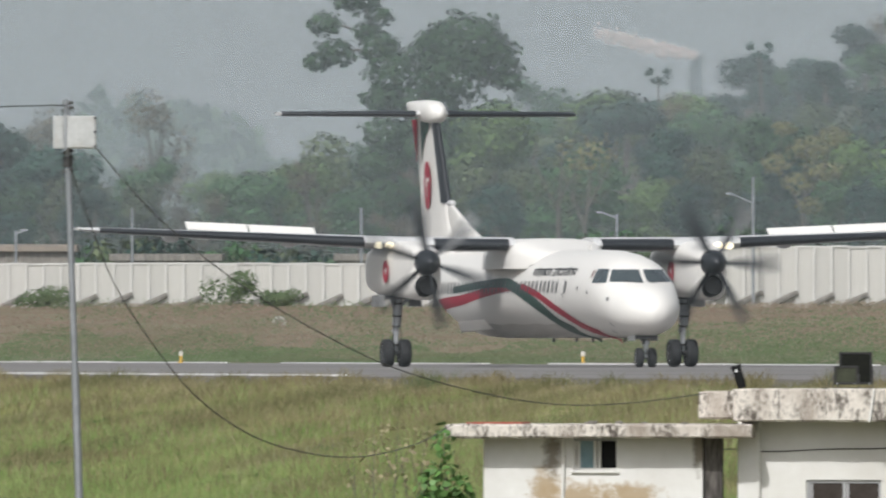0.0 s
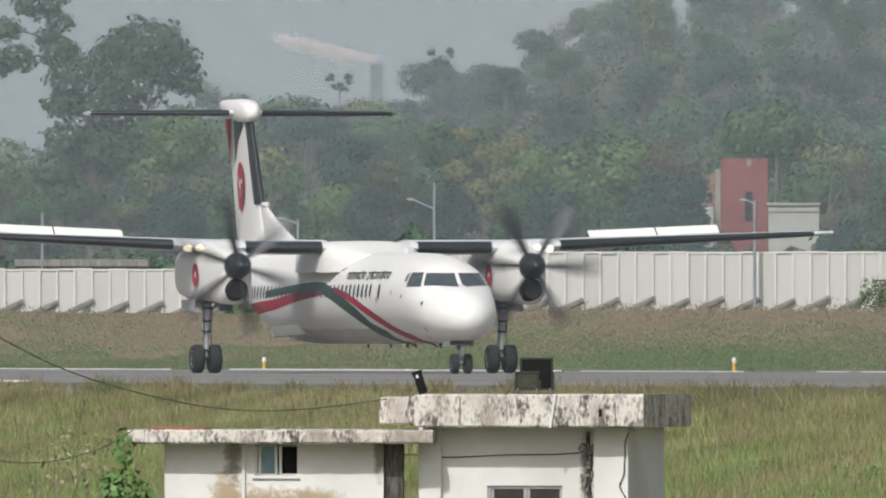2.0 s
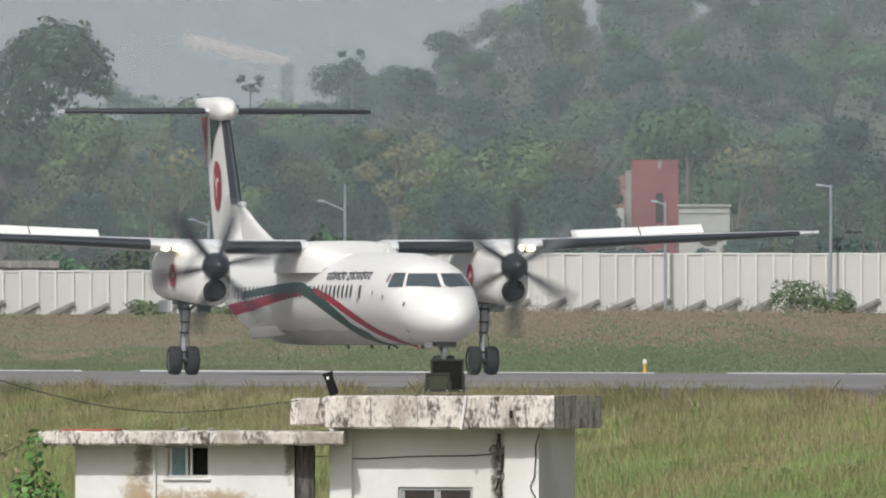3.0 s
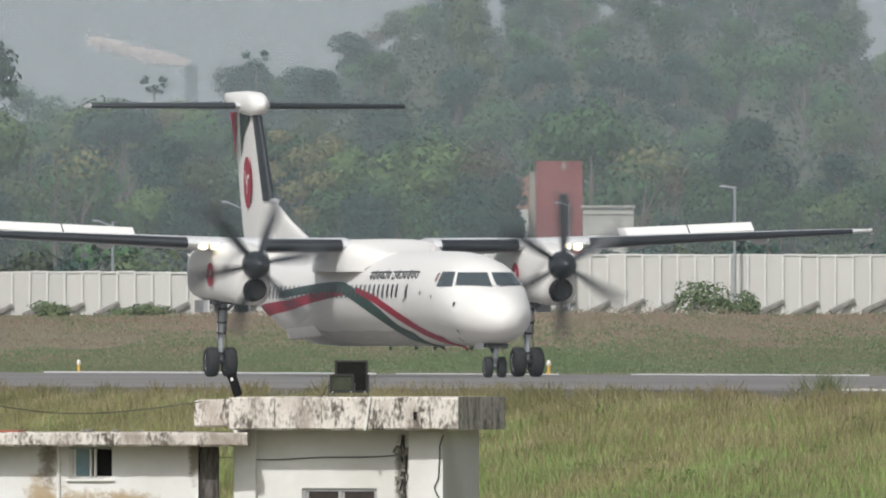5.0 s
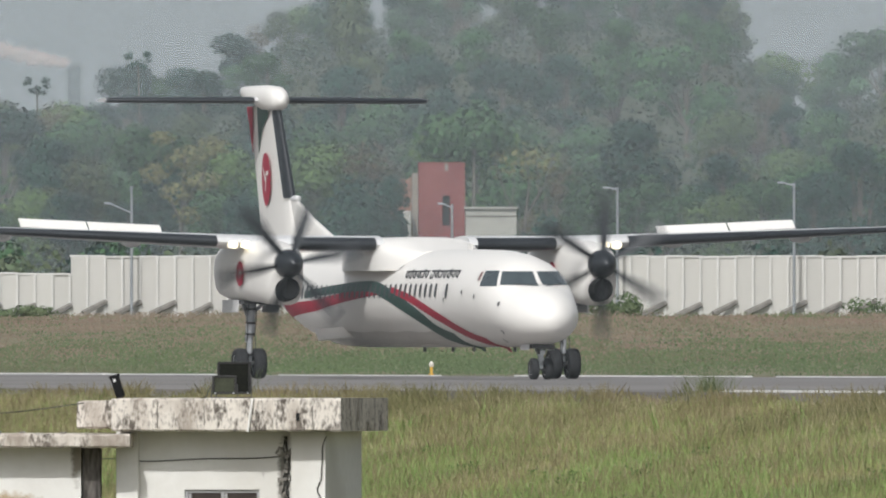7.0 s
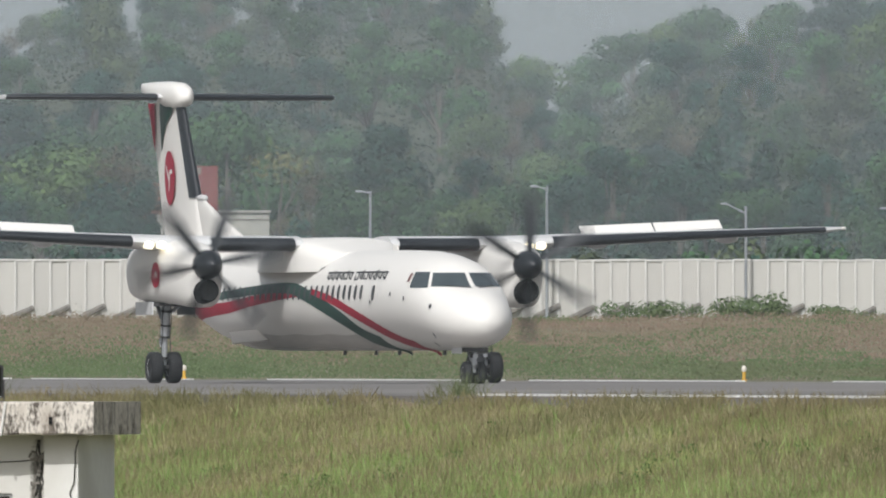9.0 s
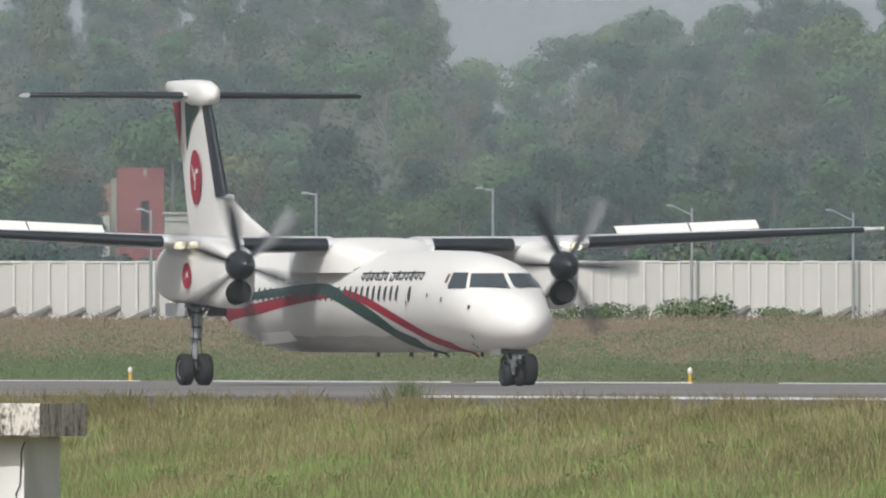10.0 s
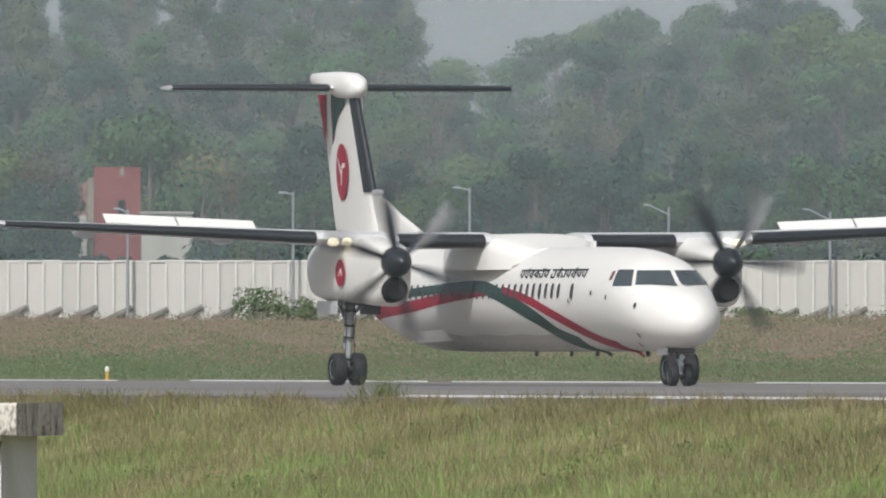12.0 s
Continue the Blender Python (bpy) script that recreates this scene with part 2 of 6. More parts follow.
def box(bm, x0, x1, y0, y1, z0, z1, bevel=0.0, m=None):
    r = bmesh.ops.create_cube(bm, size=1.0)
    vs = r["verts"]
    bmesh.ops.scale(bm, vec=(x1 - x0, y1 - y0, z1 - z0), verts=vs)
    bmesh.ops.translate(bm, vec=((x0 + x1) / 2, (y0 + y1) / 2, (z0 + z1) / 2), verts=vs)
    if bevel:
        es = list({e for v in vs for e in v.link_edges})
        g = bmesh.ops.bevel(bm, geom=es, offset=bevel, segments=2, affect="EDGES", profile=0.6)
        vs = list({v for f in g["faces"] for v in f.verts} | {v for v in vs if v.is_valid})
    if m is not None:
        bmesh.ops.transform(bm, matrix=m, verts=[v for v in vs if v.is_valid])
    return bm


def newbox(*a, **k):
    return box(bmesh.new(), *a, **k)


def rod(bm, p, q, r0, r1=None, seg=12, caps=True):
    """A round bar from p to q."""
    p, q = Vector(p), Vector(q)
    r1 = r0 if r1 is None else r1
    d = q - p
    m = Matrix.Translation((p + q) / 2) @ d.to_track_quat("Z", "Y").to_matrix().to_4x4()
    bmesh.ops.create_cone(bm, cap_ends=caps, segments=seg, radius1=r0, radius2=r1, depth=d.length, matrix=m)
    return bm


def newrod(*a, **k):
    return rod(bmesh.new(), *a, **k)


def loft(bm, rings, close=True, caps=True):
    """Skin a list of rings of points."""
    vs = [[bm.verts.new(p) for p in ring] for ring in rings]
    n = len(rings[0])
    for a, b in zip(vs, vs[1:]):
        for i in range(n if close else n - 1):
            j = (i + 1) % n
            bm.faces.new((a[i], a[j], b[j], b[i]))
    if caps and close:
        bm.faces.new(vs[0][::-1])
        bm.faces.new(vs[-1])
    return bm


def lathe(bm, prof, axis="x", seg=24, at=(0, 0, 0)):
    """Turn a profile of (along, radius) round an axis."""
    rings = []
    for s, r in prof:
        ring = []
        for i in range(seg):
            a = 2 * math.pi * i / seg
            c, d = r * math.cos(a), r * math.sin(a)
            p = {"x": (s, c, d), "y": (c, s, d), "z": (c, d, s)}[axis]
            ring.append(Vector(p) + Vector(at))
        rings.append(ring)
    return loft(bm, rings)


def tube(name, pts, r, mat, parent=None, label=""):
    """A cable or pipe through points, as a smooth curve turned to mesh by hand."""
    pts = [Vector(p) for p in pts]
    fine = []
    for i in range(len(pts) - 1):
        p0, p1, p2, p3 = pts[max(i - 1, 0)], pts[i], pts[i + 1], pts[min(i + 2, len(pts) - 1)]
        for k in range(6):
            t = k / 6
            fine.append(0.5 * ((2 * p1) + (p2 - p0) * t + (2 * p0 - 5 * p1 + 4 * p2 - p3) * t * t + (3 * p1 - p0 - 3 * p2 + p3) * t ** 3))
    fine.append(pts[-1])
    rings = []
    for i, p in enumerate(fine):
        d = (fine[min(i + 1, len(fine) - 1)] - fine[max(i - 1, 0)]).normalized()
        s = d.cross(Vector((0, 0, 1)) if abs(d.z) < 0.9 else Vector((1, 0, 0))).normalized()
        u = s.cross(d)
        rings.append([p + r * (math.cos(a) * s + math.sin(a) * u) for a in [k * math.pi / 3 for k in range(6)]])
    return part(name, loft(bmesh.new(), rings), mat, parent, label, smooth=60)


def raw_mesh(name, verts, faces, mat):
    me = bpy.data.meshes.new(name)
    nv, nf, k = len(verts), len(faces), faces.shape[1]
    me.vertices.add(nv)
    me.vertices.foreach_set("co", np.asarray(verts, np.float32).ravel())
    me.loops.add(nf * k)
    me.loops.foreach_set("vertex_index", np.asarray(faces, np.int32).ravel())
    me.polygons.add(nf)
    me.polygons.foreach_set("loop_start", np.arange(0, nf * k, k, dtype=np.int32))
    me.update(calc_edges=True)
    me.materials.append(mat)
    return me


def smoothstep(a, b, x):
    t = np.clip((x - a) / (b - a), 0, 1)
    return t * t * (3 - 2 * t)


# ---------------------------------------------------------------- the lie of the land
# The runway runs towards the camera and to the right. across(): metres beyond its far edge.
RUN = radians(17.0)
WIDTH = 65.4


def across(x, y):
    return (x - 2.2) * math.cos(RUN) + (y - 583.0) * math.sin(RUN)


# skyline of the wooded hills: bearing in thousandths of a radian, rise in thousandths
HILL_B = np.array([-80, -43, -29, -24, -20, -17, -12, -8.3, -6.8, -4.6, -3.5, -0.8, 2.8, 3.6, 5, 12, 18, 24, 28, 29.5, 31, 32.3, 33.2, 34.5, 37, 40, 50, 80])
HILL_E = np.array([5.0, 5.2, 5.4, 5.6, 7.2, 8.3, 8.8, 9.1, 8.4, 8.3, 9.9, 11.0, 12.4, 13.6, 15.0, 15.8, 16.2, 16.8, 16.4, 14.3, 11.6, 8.9, 9.6, 11.4, 12.6, 13.6, 14.4, 14.4])


def ground_z(x, y):
    x, y = np.asarray(x, float), np.asarray(y, float)
    w = across(x, y)
    bank = -np.clip(-WIDTH - 1.5 - w, 0, 29) * 0.16 - 0.36 * smoothstep(0.0, 1.6, -WIDTH - w)
    w880 = np.maximum(across(x, 880.0), 20.0)
    rise = 2.32 * smoothstep(-0.05, 1.0, w / w880) * (w > 0)
    far = np.maximum(y - 880, 0) * 0.0125
    far = np.minimum(far, 8.0)
    yy = np.maximum(y, 50.0)
    crest = np.interp(np.clip(x / yy * 1000, -80, 80), HILL_B, HILL_E) * 1.8 - 9.0
    hill = np.maximum(crest, 0) * smoothstep(1130, 1800, y)
    return np.where(w < -WIDTH, bank, rise + far + hill)


# ---------------------------------------------------------------- ground, runway, far wall, sky
def build_ground():
    xs = np.unique(np.concatenate([np.linspace(-2500, -120, 24), np.linspace(-120, 140, 131), np.linspace(140, 2500, 24)]))
    ys = np.unique(np.concatenate([np.linspace(-300, 260, 15), np.linspace(260, 460, 101), np.linspace(460, 1200, 112), np.linspace(1200, 2000, 41), np.linspace(2000, 4900, 16)]))
    X, Y = np.meshgrid(xs, ys)
    Z = ground_z(X, Y)
    w = across(X, Y)
    rough = np.sin(X * 0.9 + 1.3 * np.sin(Y * 0.31)) * np.sin(Y * 0.23 + np.sin(X * 0.4)) * 0.06
    off = np.minimum(np.clip((-WIDTH - w - 2) / 4, 0, 1) + np.clip((w - 2) / 8, 0, 1), 1)
    Z = Z + rough * off - 0.06 * (1 - off)
    nx = len(xs)
    idx = np.arange(len(ys) * nx).reshape(len(ys), nx)
    F = np.stack([idx[:-1, :-1], idx[:-1, 1:], idx[1:, 1:], idx[1:, :-1]], -1).reshape(-1, 4)
    ob = new("ground", raw_mesh("ground", np.stack([X, Y, Z], -1).reshape(-1, 3), F, M["field"]))
    ob.data.materials.append(M["litter"])
    mid = ((Y[:-1, :-1] + Y[1:, 1:]) / 2 + 9 * np.sin(X[:-1, :-1] * 0.11)).ravel()
    ob.data.polygons.foreach_set("material_index", (mid > 965).astype(np.int32))
    tagged(ob, "uneven grassy ground sloping away from the runway", "ground", kind="structure")


def strip(bm, w0, w1, s0, s1, z0, z1):
    """A flat strip along the runway: w across from the far edge, s along it."""
    d, n = Vector((math.sin(RUN), -math.cos(RUN), 0)), Vector((math.cos(RUN), math.sin(RUN), 0))
    o = Vector((2.2, 583.0, 0))
    vs = [bm.verts.new(o + d * s + n * w + Vector((0, 0, z))) for z in (z0, z1) for s, w in ((s0, w0), (s1, w0), (s1, w1), (s0, w1))]
    for f in ((0, 1, 2, 3), (4, 5, 6, 7), (0, 1, 5, 4), (1, 2, 6, 5), (2, 3, 7, 6), (3, 0, 4, 7)):
        bm.faces.new([vs[i] for i in f])
    return bm


def build_runway():
    ob = part("runway", strip(bmesh.new(), -WIDTH, 0, -1500, 560, -0.3, 0.0), M["asphalt"])
    tagged(ob, "grey asphalt runway with worn white edge lines", "runway", kind="structure")
    part("edge_line", strip(bmesh.new(), -1.3, -0.4, -1500, 560, 0.004, 0.010), M["faintline"], ob, "faint worn painted line")
    rnd = random.Random(14)
    s = -420.0
    while s < 330:       # low white-painted edging along the far side, broken here and there
        n = rnd.uniform(7, 22)
        part("edging", strip(bmesh.new(), -0.38, -0.08, s, s + n, 0.0, rnd.uniform(0.035, 0.06)), M["line"], ob, "low white-painted edging")
        s += n + rnd.choice((0.4, 0.5, 3.0, 8.0))
    for s0, s1 in ((60, 96), (97, 128), (128.6, 150), (150.5, 168), (236, 250), (250.4, 262), (262.5, 300)):
        part("edging", strip(bmesh.new(), -WIDTH + 0.9, -WIDTH + 1.3, s0, s1, 0.0, rnd.uniform(0.035, 0.05)), M["line"], ob, "low white-painted edging")


def build_wall():
    """Whitewashed boundary wall of panels between posts, with raked props at its foot."""
    rnd = random.Random(3)
    y = 880.0
    root = empty("boundary_wall", pose(0, y, 0), "long whitewashed concrete panel wall behind the airfield", "wall", kind="structure")
    step = 0.82
    kinds = {}
    for high, top in ((True, 2.84), (False, 2.16)):
        kinds[high] = (mesh_of("post", newbox(-0.055, 0.055, -0.17, 0.06, -0.4, top + 0.06, 0.015), M["wallpost"]),
                       mesh_of("panel", newbox(-step / 2 + 0.055, step / 2 - 0.055, -0.05, 0.05, -0.6, top, 0.008), M["wall"]),
                       mesh_of("coping", newbox(-step / 2, step / 2, -0.10, 0.09, top + 0.004, top + 0.10, 0.02), M["wallpost"]))
    prop = mesh_of("prop", rod(bmesh.new(), (-1.10, -0.60, 0.20), (0.06, -0.16, 0.76), 0.15, 0.13, 6), M["mould"])
    for i in range(-70, 72):
        x = i * step + 0.4
        high = x > -5.4
        z = 2.32 + (0.0 if high else -0.12) + rnd.uniform(-0.025, 0.025)
        for k, me in enumerate(kinds[high]):
            ob = new(me.name.split(".")[0], me)
            ob.parent = root
            ob.matrix_basis = pose(x + (step / 2 if k == 0 else 0), 0, z, rnd.uniform(-0.6, 0.6), 0, 0)
        if i % 2 == 0:
            ob = new("prop", prop)
            ob.parent = root
            ob.matrix_basis = pose(x + step / 2, 0, z + rnd.uniform(-0.12, 0.06), 0, 0, rnd.uniform(-8, 8))
    for x0, x1, z in ((-400, -70.5 * step + 0.4, 4.36), (71.5 * step + 0.4, 400, 5.16)):
        part("panel", newbox(x0, x1, -0.05, 0.05, 1.6, z), M["wall"], root)


def build_sky():
    bm = bmesh.new()
    vs = [bm.verts.new(p) for p in ((-1500, 4700, -50), (1500, 4700, -50), (1500, 4700, 600), (-1500, 4700, 600))]
    bm.faces.new(vs)
    m = bpy.data.materials.new("hazy_sky")
    m.use_nodes = True
    n, l = m.node_tree.nodes, m.node_tree.links
    n.remove(n["Principled BSDF"])
    em = n.new("ShaderNodeEmission")
    tc, nz, mx = n.new("ShaderNodeTexCoord"), n.new("ShaderNodeTexNoise"), n.new("ShaderNodeMix")
    nz.inputs["Scale"].default_value = 0.003
    l.new(tc.outputs["Object"], nz.inputs["Vector"])
    mx.data_type = "RGBA"
    mx.inputs[6].default_value, mx.inputs[7].default_value = (0.316, 0.318, 0.322, 1), (0.336, 0.337, 0.340, 1)
    l.new(nz.outputs["Fac"], mx.inputs[0])
    l.new(mx.outputs[2], em.inputs["Color"])
    l.new(em.outputs[0], n["Material Output"].inputs["Surface"])
    tagged(part("backdrop", bm, m), "flat grey hazy sky low over the horizon", "sky", kind="structure")
    # added upright sheets; their tint stands in for haze growing with distance
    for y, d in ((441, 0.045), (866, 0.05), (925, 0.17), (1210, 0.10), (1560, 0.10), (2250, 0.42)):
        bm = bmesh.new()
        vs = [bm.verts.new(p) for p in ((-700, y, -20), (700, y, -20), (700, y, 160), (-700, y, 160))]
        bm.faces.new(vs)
        tagged(part("haze", bm, haze_sheet_material("haze", d)), "upright see-through grey-blue sheet standing in for haze", "haze", kind="structure")


build_ground()
build_runway()
build_wall()
build_sky()


# ---------------------------------------------------------------- the turboprop
# Its own space: x forward, y to its left, z up; the origin on the ground between the main wheels.
SECT = [  # x, half width, top, bottom
    (15.42, 0.02, 1.60, 1.54), (15.36, 0.28, 1.84, 1.34), (15.18, 0.50, 2.04, 1.16), (14.85, 0.72, 2.24, 1.02), (14.35, 0.94, 2.42, 0.93), (13.85, 1.06, 2.54, 0.89),
    (13.35, 1.15, 2.87, 0.87), (12.85, 1.22, 3.12, 0.86), (12.25, 1.28, 3.27, 0.86), (11.4, 1.32, 3.37, 0.86), (10.3, 1.345, 3.44, 0.86),
    (8, 1.345, 3.47, 0.86), (4, 1.345, 3.48, 0.86), (0, 1.345, 3.48, 0.86), (-4, 1.345, 3.48, 0.86), (-6, 1.32, 3.48, 0.90), (-8, 1.22, 3.48, 1.14),
    (-10, 1.06, 3.48, 1.52), (-12, 0.84, 3.46, 1.98), (-14, 0.58, 3.42, 2.42), (-15.6, 0.34, 3.36, 2.72), (-16.3, 0.10, 3.25, 3.02)]
_sx = np.array([s[0] for s in SECT[::-1]])
_sw, _st, _sb = (np.array([s[k] for s in SECT[::-1]]) for k in (1, 2, 3))


def body(x):
    return float(np.interp(x, _sx, _sw)), float(np.interp(x, _sx, _st)), float(np.interp(x, _sx, _sb))


def flank(x, z, lift=0.0):
    """The skin's point at x and height z on the right-hand side."""
    w, t, b = body(x)
    c, h = (t + b) / 2, (t - b) / 2
    k = max(-0.999, min(0.999, (z - c) / h))
    s = math.sqrt(1 - k * k)
    nrm = Vector((0, -s / w, k / h)).normalized()
    return Vector((x, -w * s, z)) + nrm * lift


def skin_at(z, beta, lift=0.0, x0=11.15):
    """The skin's point at height z in the direction beta (degrees to the right of straight ahead) from the axis at x0."""
    lo, hi = 0.0, 4.4
    for _ in range(26):
        r = (lo + hi) / 2
        x, y = x0 + r * math.cos(radians(beta)), r * math.sin(radians(beta))
        w, t, b = body(x)
        c, h = (t + b) / 2, max((t - b) / 2, 1e-4)
        inside = (y / w) ** 2 + ((z - c) / h) ** 2 < 1 and x < 15.40
        lo, hi = (r, hi) if inside else (lo, r)
    r = lo + lift
    return Vector((x0 + r * math.cos(radians(beta)), -r * math.sin(radians(beta)), z + lift * 0.3))


def shell_patch(bm, grid):
    """A thin painted patch from a grid of points (rows of points)."""
    rows, cols = len(grid), len(grid[0])
    vs = [[bm.verts.new(p) for p in row] for row in grid]
    for i in range(rows - 1):
        for j in range(cols - 1):
            bm.faces.new((vs[i][j], vs[i][j + 1], vs[i + 1][j + 1], vs[i + 1][j]))
    return bm


def ribbon(spine, width, lift, n=60):
    """A painted band laid on the right flank along a spine of (x, z)."""
    sp = [Vector((a, b, 0)) for a, b in spine]
    pts = []
    for i in range(len(sp) - 1):
        p0, p1, p2, p3 = sp[max(i - 1, 0)], sp[i], sp[i + 1], sp[min(i + 2, len(sp) - 1)]
        for k in range(10):
            t = k / 10
            pts.append(0.5 * ((2 * p1) + (p2 - p0) * t + (2 * p0 - 5 * p1 + 4 * p2 - p3) * t * t + (3 * p1 - p0 - 3 * p2 + p3) * t ** 3))
    pts.append(sp[-1])
    grid = []
    for i, p in enumerate(pts):
        wd = width[0] + (width[1] - width[0]) * i / (len(pts) - 1)
        grid.append([flank(p.x, p.y + wd * (j / 5 - 0.5), lift) for j in range(6)])
    return shell_patch(bmesh.new(), grid)


def oval_patch(x, z, rx, rz, lift, n=14):
    bm = bmesh.new()
    c = bm.verts.new(flank(x, z, lift))
    ring = [bm.verts.new(flank(x + rx * math.copysign(abs(math.cos(a)) ** 0.7, math.cos(a)), z + rz * math.copysign(abs(math.sin(a)) ** 0.7, math.sin(a)), lift)) for a in [2 * math.pi * i / n for i in range(n)]]
    for i in range(n):
        bm.faces.new((c, ring[i], ring[(i + 1) % n]))
    return bm


def aerofoil(chord, thick, n=10):
    """Ring of (back from the leading edge, height), round nose, sharp tail."""
    up = []
    for i in range(n + 1):
        s = (1 - math.cos(math.pi * i / n)) / 2
        h = 5 * thick * (0.2969 * math.sqrt(s) - 0.1260 * s - 0.3516 * s * s + 0.2843 * s ** 3 - 0.1036 * s ** 4)
        up.append((s * chord, h * chord))
    return up + [(a, -0.75 * b) for a, b in up[-2:0:-1]]


def wing_mesh(stations):
    """stations: (y, x of leading edge, z, chord, thickness)."""
    rings = []
    for y, x, z, c, t in stations:
        rings.append([(x - a, y, z + h) for a, h in aerofoil(c, t)])
    return loft(bmesh.new(), rings)


def boot_mesh(stations, frac=0.11, lift=0.012):
    """The black leading-edge strip wrapped round the nose of a wing."""
    rings = []
    for y, x, z, c, t in stations:
        prof = [(a, h) for a, h in aerofoil(c, t, 16)]
        up = [p for p in prof[:17] if p[0] <= frac * c]
        lo = [p for p in prof[17:] if p[0] <= frac * c]
        ring = lo + up
        rings.append([(x - a + lift * (1 - a / (frac * c)), y, z + h + math.copysign(lift, h)) for a, h in ring])
    bm = bmesh.new()
    vs = [[bm.verts.new(p) for p in r] for r in rings]
    for a, b in zip(vs, vs[1:]):
        for i in range(len(a) - 1):
            bm.faces.new((a[i], a[i + 1], b[i + 1], b[i]))
    return bm


HUB_X, HUB_Y, HUB_Z = 4.31, 4.36, 3.10


def blade_mesh():
    """One scimitar-like blade pointing up from the hub, feathering a little."""
    rings = []
    for r, c, tw, sw in ((0.30, 0.16, 55, 0), (0.55, 0.24, 48, 0), (0.9, 0.33, 40, 0.0), (1.3, 0.36, 33, 0.01), (1.7, 0.31, 28, -0.03), (1.95, 0.22, 25, -0.08), (2.05, 0.10, 24, -0.12)):
        ring = []
        for a, h in aerofoil(c, 0.10, 5):
            p, q = (c * 0.4 - a) + sw, h
            an = radians(tw)
            ring.append((p * math.sin(an) + q * math.cos(an), p * math.cos(an) - q * math.sin(an), r))
        rings.append(ring)
    return loft(bmesh.new(), rings)


def wheel_part(parent, name, x, y, r, w, rim):
    """A wheel on its axle: tyre and rim, free to turn."""
    hub = part(name, lathe(bmesh.new(), [(-w * 0.36, r * 0.12), (-w * 0.36, r * 0.50), (-w * 0.42, r * 0.56), (w * 0.42, r * 0.56), (w * 0.36, r * 0.50), (w * 0.36, r * 0.12)], "y", 20), M["hubcap"], parent, "pale wheel hub", 40, pose(x, y, r))
    prof = [(-w * 0.40, r * 0.56), (-w * 0.5, r * 0.66), (-w * 0.5, r * 0.86), (-w * 0.40, r * 0.965), (-w * 0.2, r), (w * 0.2, r), (w * 0.40, r * 0.965), (w * 0.5, r * 0.86), (w * 0.5, r * 0.66), (w * 0.40, r * 0.56)]
    part("tyre", lathe(bmesh.new(), prof, "y", 28), M["tyre"], hub, "black rubber tyre", 50)
    return hub


